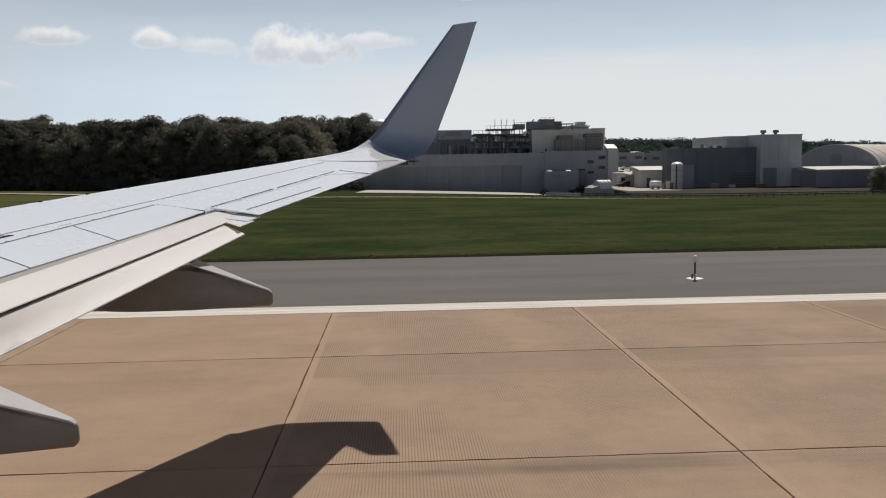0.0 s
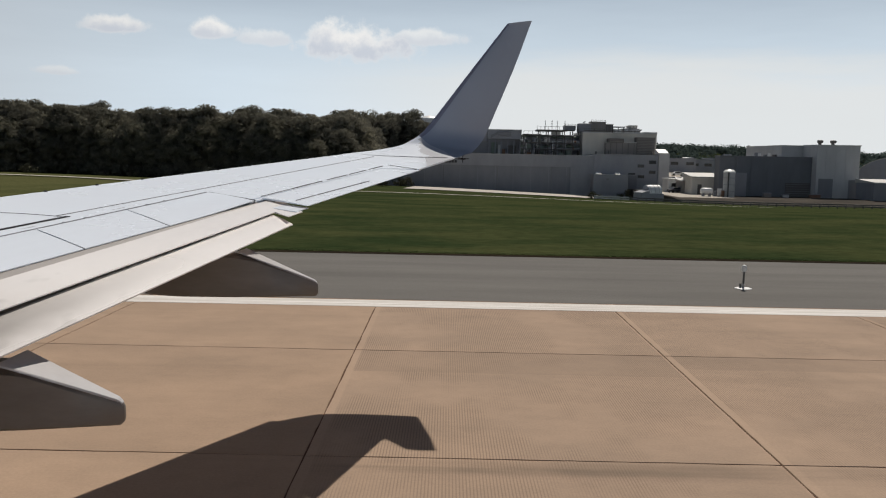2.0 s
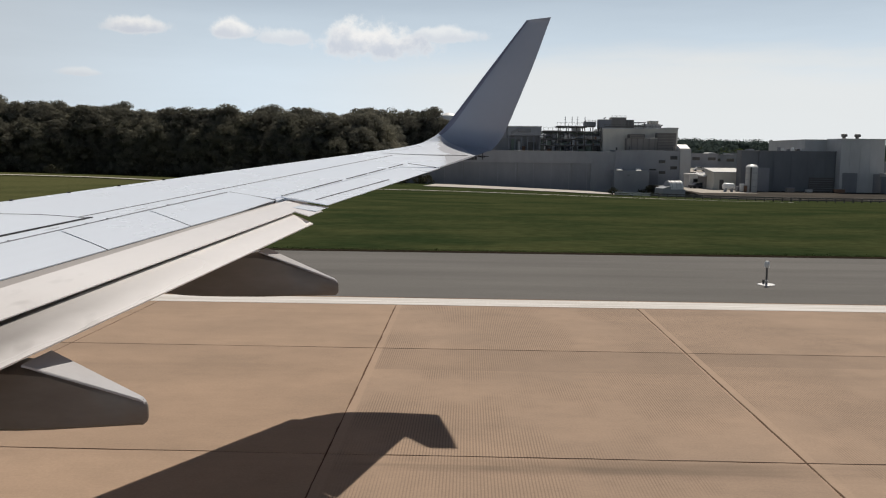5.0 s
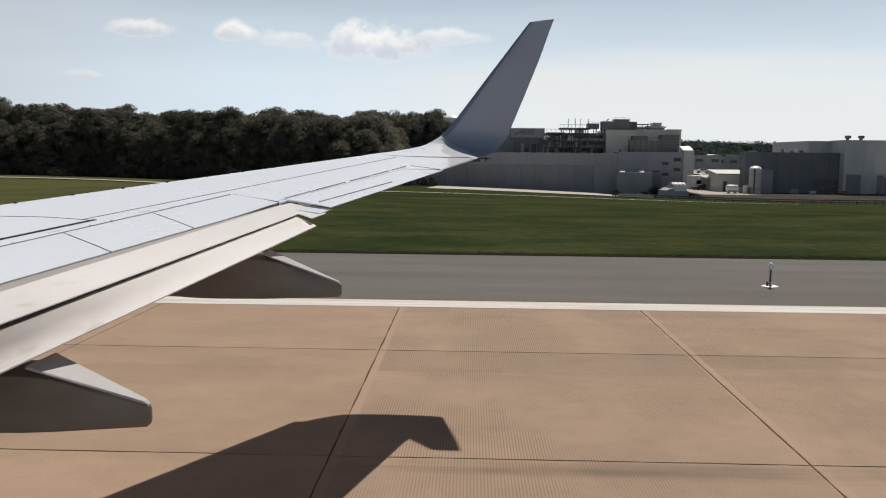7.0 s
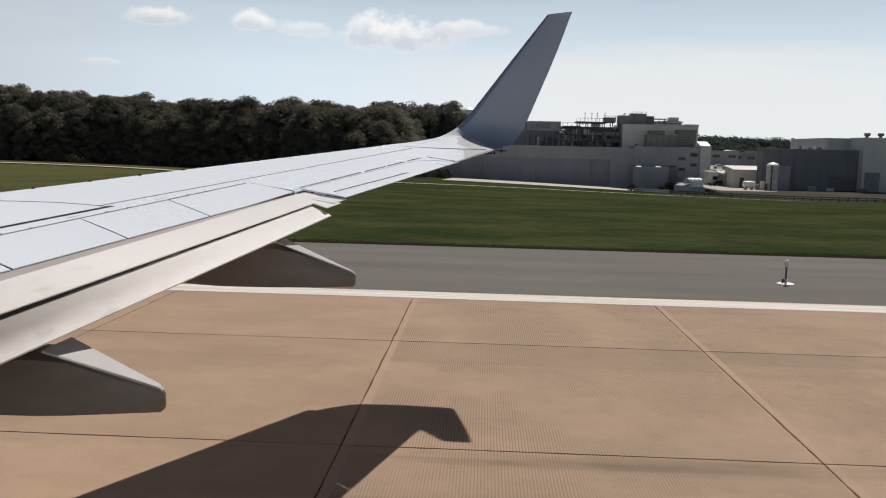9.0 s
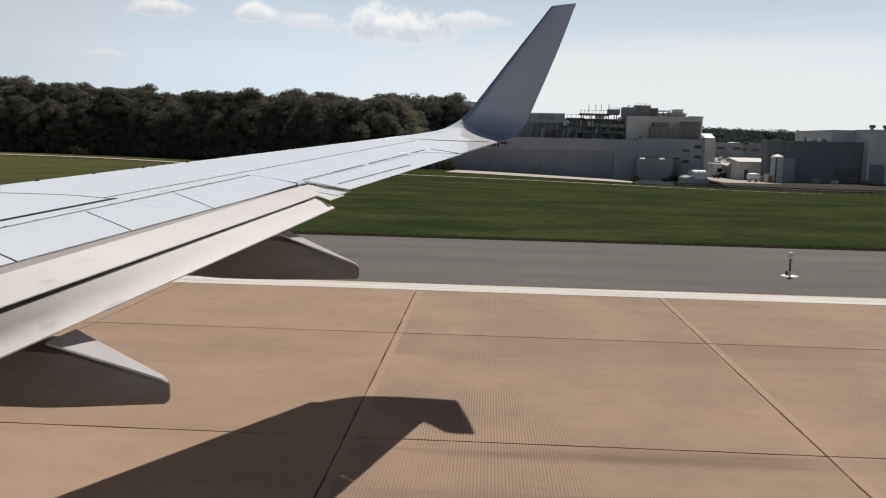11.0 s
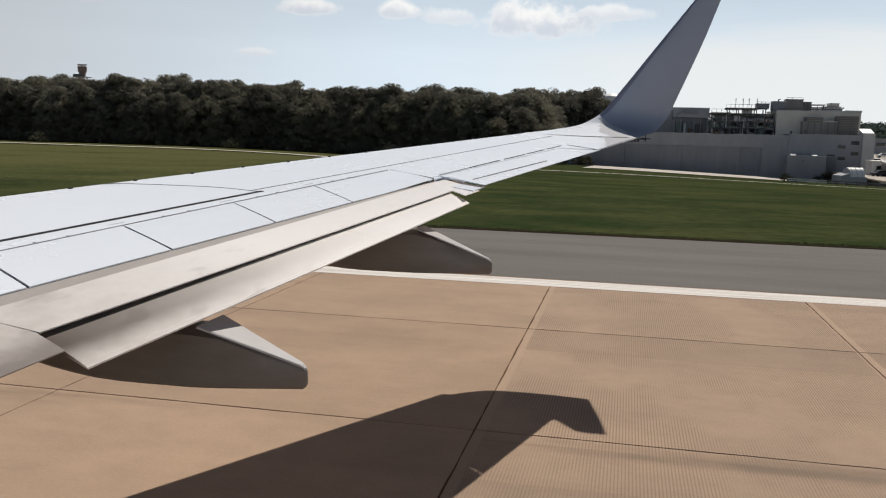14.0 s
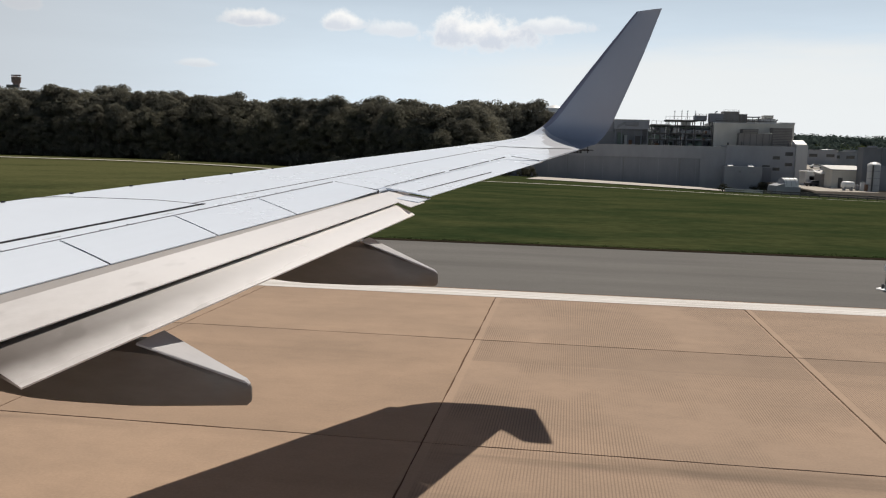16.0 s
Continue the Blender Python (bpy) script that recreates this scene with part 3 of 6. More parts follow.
def wing_box():
    """Main wing: rounded nose, slightly crowned top, and a flat belly; it stops at the spoiler line, then at the aileron hinge, then runs to the trailing edge."""
    rings = []
    ys = [0.5 + 0.35 * i for i in range(23)] + [8.44, 8.46] + [8.75 + 0.35 * i for i in range(9)] + [11.62, 11.66, 12.0, 12.4, 12.8, 13.1, 13.3]
    for y in ys:
        x0 = x_le(y) + 0.05
        if y < 8.45:
            x1 = x_sle(y) + 0.02 if y > 3.31 else x_ste(3.0) - 0.06
        elif y < 11.64:
            x1 = x_hinge(y)
        else:
            x1 = x_te(y) - 0.004
        full = x_te(y) - x_le(y)
        t = max(0.10, 0.105 * full)
        z = wing_z(y)
        tail = 0.02 if y >= 11.64 else 0.45 * t
        ring = []
        n_nose, n_top = 7, 14
        for i in range(n_nose):
            a = math.pi / 2 * i / n_nose
            ring.append((x0 + 0.30 * t * (1 - math.sin(a)) * 1.6, y, z - 0.5 * t - 0.5 * t * math.cos(a)))
        nose_x = x0
        for i in range(n_nose):
            a = math.pi / 2 * i / n_nose
            ring.append((nose_x + 0.95 * t * (1 - math.cos(a)), y, z - 0.5 * t + 0.5 * t * math.sin(a) - 0.03 * (1 - math.sin(a))))
        for i in range(n_top + 1):
            c = i / n_top
            x = nose_x + 0.95 * t + (x1 - nose_x - 0.95 * t) * c
            ring.append((x, y, z + crown((x - nose_x - 0.95 * t) / (full - 0.95 * t), full) - 0.004))
        ring.append((x1, y, z - tail))
        ring.append((nose_x + 0.6 * (x1 - nose_x), y, z - t * 0.98 if y < 11.64 else z - 0.5 * t))
        rings.append(ring)
    return loft(rings, caps=False)


def seam(points, width=0.010, up=0.004):
    """A thin dark seam line lying on the upper skin."""
    rings = []
    pts = [Vector(p) for p in points]
    for i, p in enumerate(pts):
        d = (pts[min(i + 1, len(pts) - 1)] - pts[max(i - 1, 0)]).normalized()
        side = d.cross(Vector((0, 0, 1))).normalized() * width / 2
        rings.append([p - side - Vector((0, 0, 0.03)), p - side + Vector((0, 0, up)), p + side + Vector((0, 0, up)), p + side - Vector((0, 0, 0.03))])
    return loft(rings)


def crown_z(x, y):
    full = x_te(y) - x_le(y)
    t = max(0.10, 0.105 * full)
    x0 = x_le(y) + 0.05
    c = min(1, max(0, (x - x0 - 0.95 * t) / (full - 0.95 * t)))
    return wing_z(y) + crown(c, full) - 0.004


def on_skin(fx, y0, y1, n=16):
    return [(fx(y), y, crown_z(fx(y), y)) for y in [y0 + (y1 - y0) * i / n for i in range(n + 1)]]


def bezier(pts, n):
    """Smooth line through the points."""
    pts = [Vector(p) for p in pts]
    ext = [2 * pts[0] - pts[1]] + pts + [2 * pts[-1] - pts[-2]]
    out = []
    for i in range(1, len(ext) - 2):
        for k in range(n):
            t = k / n
            a, b, c, d = ext[i - 1:i + 3]
            out.append(0.5 * (2 * b + (c - a) * t + (2 * a - 5 * b + 4 * c - d) * t * t + (3 * b - a - 3 * c + d) * t ** 3))
    return out + [pts[-1]]


def along(pts, s):
    """The point at s on a smooth line through the points."""
    k = min(int(s), len(pts) - 2)
    t = s - k
    b, c = pts[k], pts[k + 1]
    a = pts[k - 1] if k else 2 * b - c
    d = pts[k + 2] if k + 2 < len(pts) else 2 * c - b
    return 0.5 * (2 * b + (c - a) * t + (2 * a - 5 * b + 4 * c - d) * t * t + (3 * b - a - 3 * c + d) * t ** 3)


def winglet():
    """Blended winglet: a white root that sweeps up from the wing tip, and a blade painted slate for its shade from the
    crease on.
    """
    lead = [Vector(p) for p in ((-1.80, 13.30, 3.50), (-1.36, 14.00, 3.58), (-0.92, 14.41, 3.70), (-0.65, 14.54, 3.83), (-0.42, 14.62, 4.01), (-0.142, 14.62, 4.36), (0.308, 14.63, 4.963), (0.84, 14.68, 5.673), (0.945, 14.68, 5.81))]
    trail = [Vector(p) for p in ((0.10, 13.30, 3.575), (0.202, 13.66, 3.608), (0.303, 14.04, 3.648), (0.407, 14.37, 3.684), (0.594, 14.60, 3.913), (0.778, 14.60, 4.348), (1.082, 14.63, 5.112), (1.30, 14.67, 5.731), (1.35, 14.67, 5.865))]
    cells, low_rows, top_rows = 22, 14, 34
    chord = [(i / cells) ** 1.35 for i in range(cells + 1)]

    def crease(c):
        return 3.68 - 2.55 * c - 1.1 * max(0.0, (c - 0.68) / 0.32) ** 2.2

    def at(s, c):
        return along(lead, s).lerp(along(trail, s), c)

    def skin(j, c):
        e = crease(c)
        s = e * j / low_rows if j <= low_rows else e + (8.0 - e) * (j - low_rows) / top_rows
        p = at(s, c)
        run = at(min(8.0, s + 0.05), c) - at(max(0.0, s - 0.05), c)
        across = at(s, min(1.0, c + 0.03)) - at(s, max(0.0, c - 0.03))
        return p, run.cross(across).normalized(), (along(trail, s) - along(lead, s)).length

    def swell(c):
        return (0.04 + 2.9 * math.sqrt(c) - 2.5 * c - 0.42 * c * c) * 1.1 if c < 1 else 0.03

    bm = bmesh.new()
    rows = []
    for j in range(low_rows + top_rows + 1):
        near, far_side = [], []
        for i, c in enumerate(chord):
            p, n, length = skin(j, c)
            # at the root it takes over the wing's own section
            root = (0.012 + 0.075 * (1 - c) + 0.050 * (1 - c) ** 3 * min(1.0, c / 0.2)) * math.sqrt(min(1.0, c / 0.10 + 0.02))
            free = (0.042 * length + 0.02) * swell(c)
            t = root + (free - root) * step(0, 12, j)
            near.append(bm.verts.new(p + n * t))
            if 0 < i < cells:
                far_side.append(bm.verts.new(p - n * t))
        rows.append(near + far_side[::-1])
    m = len(rows[0])
    for j, (r0, r1) in enumerate(zip(rows, rows[1:])):
        for i in range(m):
            f = bm.faces.new((r0[i], r0[(i + 1) % m], r1[(i + 1) % m], r1[i]))
            c = chord[i] if i < cells else chord[m - i - 1]
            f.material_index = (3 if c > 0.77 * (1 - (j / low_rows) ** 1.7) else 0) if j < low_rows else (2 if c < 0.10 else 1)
    bm.faces.new(rows[-1]).material_index = 1
    bmesh.ops.recalc_face_normals(bm, faces=bm.faces[:])
    return bm


def fairing(y, tip_x, tip_top, tip_low, crest_x, crest_z, low_x, low_z, half):
    """Flap track fairing: a deep boat under the flap, ending in a small blunt tail."""
    n, rings = 16, []
    start = crest_x - 1.9
    for i in range(n + 2):
        x = start + (tip_x - 0.016 - start) * i / n if i <= n else tip_x
        if x > crest_x:
            s = (x - crest_x) / (tip_x - crest_x)
            top = crest_z + (tip_top - crest_z) * s
        else:
            top = crest_z - 0.02
        s = max(0.0, (x - low_x) / (tip_x - low_x))
        low = low_z + (tip_low - low_z) * s if x > low_x else low_z + 0.30 * ((low_x - x) / (low_x - start)) ** 2
        w = half * (1.0 if x < crest_x else 1 - 0.84 * ((x - crest_x) / (tip_x - crest_x)))
        w *= min(1.0, 0.35 + 1.3 * i / n)
        if i == n + 1:
            top, low, w = top - 0.012, low + 0.014, w * 0.6
        h = top - low
        r = min(0.03, h * 0.25)
        rings.append([(x, y - w, low + 0.5 * r), (x, y - w + 0.5 * r, low), (x, y + w - 0.5 * r, low), (x, y + w, low + 0.5 * r), (x, y + w, top - r), (x, y + w * 0.72, top - 0.2 * r), (x, y, top), (x, y - w * 0.72, top - 0.2 * r), (x, y - w, top - r)])
    last = rings[-1]
    cx, cz = last[0][0] + 0.006, sum(p[2] for p in last) / len(last)
    rings.append([(cx, y + (p[1] - y) * 0.8, cz + (p[2] - cz) * 0.8) for p in last])
    return loft(rings)


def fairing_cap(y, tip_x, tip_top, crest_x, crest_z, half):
    """The upper cover of a flap track fairing, its sunlit tone put in as paler paint."""
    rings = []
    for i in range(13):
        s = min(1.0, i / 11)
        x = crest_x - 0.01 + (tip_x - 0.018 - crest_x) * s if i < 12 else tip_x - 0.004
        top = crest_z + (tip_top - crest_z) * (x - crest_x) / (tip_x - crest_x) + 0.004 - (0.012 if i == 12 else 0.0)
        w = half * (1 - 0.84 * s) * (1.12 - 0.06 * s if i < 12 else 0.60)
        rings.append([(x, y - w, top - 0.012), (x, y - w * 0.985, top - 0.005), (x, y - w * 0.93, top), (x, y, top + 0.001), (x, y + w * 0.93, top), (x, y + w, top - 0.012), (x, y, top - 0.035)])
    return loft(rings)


def build_aircraft():
    plane = thing("airliner", "light grey airliner standing on the concrete runway, flaps slightly lowered", "aircraft")
    rings = []
    for x, r in ((-16, 0.3), (-14.5, 1.0), (-12, 1.45), (-8, 1.5), (0, 1.5), (8, 1.5), (11, 1.2), (15, 0.45)):
        rings.append([(x, -1.78 + r * math.cos(a), 3.05 + (1.5 - r) * 0.4 + r * 1.1 * math.sin(a)) for a in [2 * math.pi * i / 32 for i in range(32)]])
    part("fuselage", loft(rings), "wing", plane, smooth=True)
    part("wing_skin", wing_box(), "wing", plane, "pale grey glossy painted wing skin", smooth=True)
    part("wing_root", loft([[(x, y, z) for x, z in ((-9.0, 2.2), (-8.6, 2.45), (-2.6, 2.42), (-2.6, 1.95), (-8.6, 1.75))] for y in (-0.6, 0.52)]), "wing", plane)
    # spoilers, parted by slanting gaps
    ends = [3.30, 4.53, 5.58, 6.66, 7.69, 8.95]
    lean = [-0.40, -0.47, -0.51, -0.58, -0.62, -0.50]
    for k in range(5):
        part("spoiler", sheet(ends[k], ends[k + 1], lambda y: (x_sle(y) + 0.012, -0.007), lambda y: (x_ste(y), 0.016 - 0.018 * step(7.6, 8.45, y)), 0.028, 6, 0.009, 0.004, lean[k], lean[k + 1]), "wing", plane)
    for k in range(1, 5):
        # dark strips stand in for the shade in the spoiler gaps
        part("divider_seal", seam([(x_sle(ends[k] + lean[k] * c) * (1 - c) + x_ste(ends[k] + lean[k] * c) * c, ends[k] + lean[k] * c, wing_z(ends[k] + lean[k] * c) + 0.006 * (1 - c) - 0.016 * c) for c in (0.06, 0.35, 0.65, 0.98)], 0.007 if k < 3 else 0.005, 0.0015), "seam" if k < 3 else "seam_grey", plane, "dark strip for the shade between spoilers")
    # near-black sheet below the spoilers paints the shade seen through their gaps
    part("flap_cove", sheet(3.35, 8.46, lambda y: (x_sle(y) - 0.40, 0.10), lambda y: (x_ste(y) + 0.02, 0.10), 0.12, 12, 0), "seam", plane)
    # the flap chord shortens outboard, and its drop with it
    def flap_front_edge(y):
        return x_strip(y) + 0.003, 0.045 - 0.003 * (y - 3.62)

    def flap_back_edge(y):
        return x_slot(y), 0.10 - 0.0105 * (y - 3.6)

    def nose_front(y):
        return x_slot(y) - 0.23, 0.150 - 0.013 * (y - 3.5)

    def nose_back(y):
        more = 0.03 * max(0.0, 1 - (y - 3.5) / 1.6)
        return x_slot(y) - 0.025 + more, 0.137 - 0.013 * (y - 3.5) + 0.20 * more

    part("flap", sheet(3.62, 8.69, flap_front_edge, flap_back_edge, 0.028, 18, 0.0, 0.002, 0.0, -0.32), "flap", plane, "warm off-white main flap panel with grime streaks")
    part("flap_front", sheet(3.02, 8.50, lambda y: (x_ste(y) - 0.10, 0.018), lambda y: (x_strip(y), 0.046 - 0.003 * (y - 3.62)), 0.05, 18, 0.0, 0.004), "flap_grey", plane, "grey front strip of the flap")
    part("flap_nose", sheet(3.715, 8.14, nose_front, nose_back, 0.05, 18, 0.0, 0.006, -0.078, -0.04), "nose", plane, "nose of the aft flap, painted dark for the shade in the slot")
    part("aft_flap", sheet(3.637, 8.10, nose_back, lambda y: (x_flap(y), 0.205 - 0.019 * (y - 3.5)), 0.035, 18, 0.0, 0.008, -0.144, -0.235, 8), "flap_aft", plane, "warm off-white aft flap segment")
    part("flap_end_panel", sheet(3.084, 3.62, lambda y: (x_strip(y) + 0.003, 0.045), lambda y: (-2.537 + 0.16 * (y - 3.53), 0.140), 0.022, 5, 0.0, 0.002, 0.0, lambda c: -0.10 * max(0.0, (c - 0.6) / 0.4), 5), "flap_end", plane, "off-white flap end panel smoked along its edge")
    part("inboard_flap", sheet(0.55, 3.080, lambda y: (x_ste(3.0) - 0.10, 0.03), lambda y: (-2.610 + 0.02 * (y - 3.0), 0.148), 0.025, 8, 0.0, 0.004, 0.0, 0.0), "flap", plane)
    part("flap_tip", sheet(8.105, 8.37, lambda y: (x_slot(y) - 0.006, 0.097 - 0.0105 * (y - 3.6)), lambda y: (-1.438 + 0.25 * (y - 7.863), 0.054), 0.012, 4, 0.0, 0.0, -0.24, -0.20), "flap", plane)
    part("aileron", sheet(8.70, 11.62, lambda y: (x_hinge(y) + 0.008, 0.004), lambda y: (x_te(y), 0.018), 0.022, 14, 0.008, 0.004, -0.40, -0.42), "wing", plane)
    # added sheet, keeps sunlight from leaking through the hinge gap
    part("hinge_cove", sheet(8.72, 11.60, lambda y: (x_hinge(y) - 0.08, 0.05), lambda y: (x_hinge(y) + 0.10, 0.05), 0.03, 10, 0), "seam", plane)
    # added plate, closes the gap between flap and aileron to the sun
    part("end_rib", sheet(8.50, 8.76, lambda y: (x_hinge(y) - 0.02, 0.04), lambda y: (x_te(y) - 0.015, 0.045), 0.02, 3, 0.0, 0.0, -0.40, -0.40), "wing", plane)
    part("corner_panel", sheet(8.43, 8.80, lambda y: (x_sle(y) + 0.30, 0.006), lambda y: (x_hinge(y) + 0.06, 0.012), 0.05, 4, 0.0, 0.0, 0.0, -0.06), "wing", plane, "small fixed panel between spoiler and aileron")
    part("tip_panel", sheet(11.63, 11.72, lambda y: (x_hinge(y) - 0.02, 0.006), lambda y: (x_te(y), 0.016), 0.05, 3, 0.0, 0.002, -0.415, -0.02), "wing", plane)
    blade = part("winglet", winglet(), "wing", plane, "blended winglet, its shade painted in as grey", smooth=True)
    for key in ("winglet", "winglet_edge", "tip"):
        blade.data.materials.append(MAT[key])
    # greyer skin aft of a curved line on the wing tip
    skin = bmesh.new()
    rows = []
    for k in range(9):
        y = 12.06 + 1.23 * k / 8
        front = -0.30 - 0.05 * (k / 8) ** 2
        rows.append([skin.verts.new((front + (x_te(y) - 0.006 - front) * q / 5, y, crown_z(front + (x_te(y) - 0.006 - front) * q / 5, y) + 0.003)) for q in range(6)])
    for r0, r1 in zip(rows, rows[1:]):
        for q in range(5):
            skin.faces.new((r0[q], r0[q + 1], r1[q + 1], r1[q]))
    part("tip_skin", skin, "tip", plane, "grey skin on the aft part of the wing tip", smooth=True)
    part("tip_cap", loft([[(x_le(y) + 0.05, y, z - 0.02), (x_le(y) + 0.075, y, z), (x_le(y) + w, y, z + 0.012), (x_le(y) + w, y, z - 0.05), (x_le(y) + 0.075, y, z - 0.045)] for y, z, w in ((13.22, 3.505, 0.42), (13.6, 3.53, 0.34), (13.98, 3.555, 0.24))]), "wing", plane, "leading edge tip cap", smooth=True)
    # seams in the skin
    part("seam", seam(on_skin(lambda y: -3.19 + 0.350 * (y - 7.25), 2.6, 7.26), 0.048), "seam", plane)
    part("seam", seam(on_skin(x_band, 7.24, 13.1, 24), 0.009), "seam_grey", plane)
    part("seam", seam(on_skin(lambda y: x_sle(y) + 0.004, 2.9, 8.9), 0.005, 0.008), "seam_pale", plane)
    arc = bezier([(-4.86, 6.80, 0), (-4.55, 6.97, 0), (-4.19, 7.13, 0), (-3.72, 7.265, 0), (-3.45, 7.27, 0), (-3.20, 7.23, 0)], 4)
    part("seam", seam([(v.x, v.y, crown_z(v.x, v.y)) for v in arc], 0.010, 0.003), "seam_grey", plane)
    part("seam", seam([(x_sle(8.96) + (x_ste(8.46) - x_sle(8.96)) * k / 6, 8.945 - 0.49 * k / 6, wing_z(8.96 - 0.5 * k / 6) + 0.002) for k in range(7)], 0.007, 0.006), "seam_grey", plane)
    part("seam", seam(on_skin(lambda y: -1.552 + 0.3365 * (y - 8.388), 8.56, 10.26), 0.004, 0.002), "seam_grey", plane)
    for y0, y1 in ((9.39, 10.10), (10.22, 10.78), (10.84, 11.36), (11.44, 11.92)):
        part("seam", seam(on_skin(lambda y: -1.679 + 0.313 * (y - 9.386), y0, y1), 0.010, 0.007), "seam", plane)
    part("seam", seam(on_skin(lambda y: -1.679 + 0.313 * (y - 9.386), 8.75, 9.39), 0.007, 0.006), "seam_grey", plane)
    part("seam", seam([(x, y, crown_z(x, y) + 0.002) for x, y in ((-0.819, 12.06), (-0.68, 11.91), (-0.55, 11.77), (-0.412, 11.625))], 0.004), "seam_pale", plane)
    for i in range(12):
        y = 4.92 + 0.576 * i
        x = x_le(y) + 0.803 - 0.035 * i
        part("stud", box(x - 0.014, x + 0.014, y - 0.014, y + 0.014, crown_z(x, y) - 0.01, crown_z(x, y) + 0.010, 0.004), "seam", plane)
    for y in (3.88, 4.12, 4.93, 5.17, 5.97, 6.22, 6.98, 7.22, 8.0, 8.25):
        x = x_sle(y) - 0.004
        part("hinge_bracket", box(x - 0.022, x + 0.008, y - 0.009, y + 0.009, crown_z(x, y) - 0.01, crown_z(x, y) + 0.009, 0.003), "stencil", plane)
    for y in (4.55, 5.64, 6.72, 7.75):
        x = x_sle(y) - 0.10
        part("stencil_bar", seam([(x + 0.37 * d, y + d, crown_z(x, y + d)) for d in (-0.07, 0.0, 0.07)], 0.012, 0.0015), "stencil", plane)
    # rivet lines and the rub strip of the flap's inner end
    for a, b in (((-2.98, 3.36), (-2.70, 3.34)),):
        part("seam", seam([(a[0] + (b[0] - a[0]) * k / 6, a[1] + (b[1] - a[1]) * k / 6, wing_z(a[1] + (b[1] - a[1]) * k / 6) - 0.045 - 0.155 * (a[0] + (b[0] - a[0]) * k / 6 - x_strip(a[1]))) for k in range(7)], 0.006, 0.003), "flap_grey", plane)
    for y, tip_x, tip_top, tip_low, crest_x, crest_z, low_x, low_z, half in ((4.50, -1.705, 2.265, 2.135, -2.28, 2.485, -2.7, 2.125, 0.155), (7.10, -1.06, 2.545, 2.425, -1.67, 2.790, -2.1, 2.415, 0.13)):
        boat = part("fairing", fairing(y, tip_x, tip_top, tip_low, crest_x, crest_z, low_x, low_z, half), "fairing", plane, "flap track fairing with a blunt tail, shaded sides painted brown-grey", smooth=True)
        part("cover", fairing_cap(y, tip_x, tip_top, crest_x, crest_z, half), "cover", boat, "upper cover, painted paler for its sunlit top")
    # discharge wicks at the tip
    for k, (y, dz) in enumerate(((13.32, 0.0), (13.5, 0.01))):
        part("static_wick", rod((0.10 + 0.06 * k, y, 3.57 + dz), (0.27 + 0.06 * k, y + 0.02, 3.56 + dz), 0.006, 6), "seam", plane)
    # wheels under the belly carry it
    for x, y in ((-4.6, 0.80), (-4.6, -4.36), (-12.5, -1.78)):
        part("leg", rod((x, y, 0.5), (x, y, 2.2), 0.09, 10), "metal", plane)
        for dy in (-0.22, 0.22):
            tyre = lathe([(0.18, -0.15), (0.44, -0.15), (0.50, -0.08), (0.50, 0.08), (0.44, 0.15), (0.18, 0.15)], 20)
            bmesh.ops.transform(tyre, matrix=pose(x, y + dy, 0.5, 90, 0, 0), verts=tyre.verts)
            part("tyre", tyre, "rubber", plane)


build_aircraft()

# ---- trees and woods ----


def leaf_mesh(name, rng, clumps, mat, lift=0.1, loose=0.18):
    """One mesh of small leaf triangles. clumps: centre, half sizes, count, leaf length. Leaves lie along their clump's surface and are shaded by its roundness."""
    points, shading = [], []
    for centre, size, count, leaf in clumps:
        d = rng.normal(size=(count, 3))
        d /= np.linalg.norm(d, axis=1)[:, None]
        r = rng.random(count) ** 0.33
        p = np.asarray(centre) + d * np.asarray(size) * r[:, None]
        out = d + rng.normal(scale=0.32, size=(count, 3))
        out /= np.linalg.norm(out, axis=1)[:, None]
        u = np.cross(out, rng.normal(size=(count, 3)))
        u /= np.linalg.norm(u, axis=1)[:, None]
        v = np.cross(out, u)
        s = leaf * rng.uniform(0.6, 1.4, count)[:, None]
        points.append(np.stack([p - 0.8 * s * u - 0.5 * s * v, p + 0.75 * s * u - 0.4 * s * v, p + 0.05 * s * u + 0.85 * s * v], axis=1))
        n = d + rng.normal(scale=loose, size=(count, 3)) + np.array((0, 0, lift))
        shading.append(np.repeat((n / np.linalg.norm(n, axis=1)[:, None])[:, None, :], 3, axis=1))
    points, shading = np.concatenate(points).reshape(-1, 3), np.concatenate(shading).reshape(-1, 3)
    me = bpy.data.meshes.new(name)
    me.from_pydata(points.tolist(), [], [(i, i + 1, i + 2) for i in range(0, len(points), 3)])
    me.normals_split_custom_set_from_vertices(shading.tolist())
    me.materials.append(MAT[mat])
    return me


def leafy_part(name, me, parent):
    ob = new(name, me)
    ob.parent = parent
    return ob


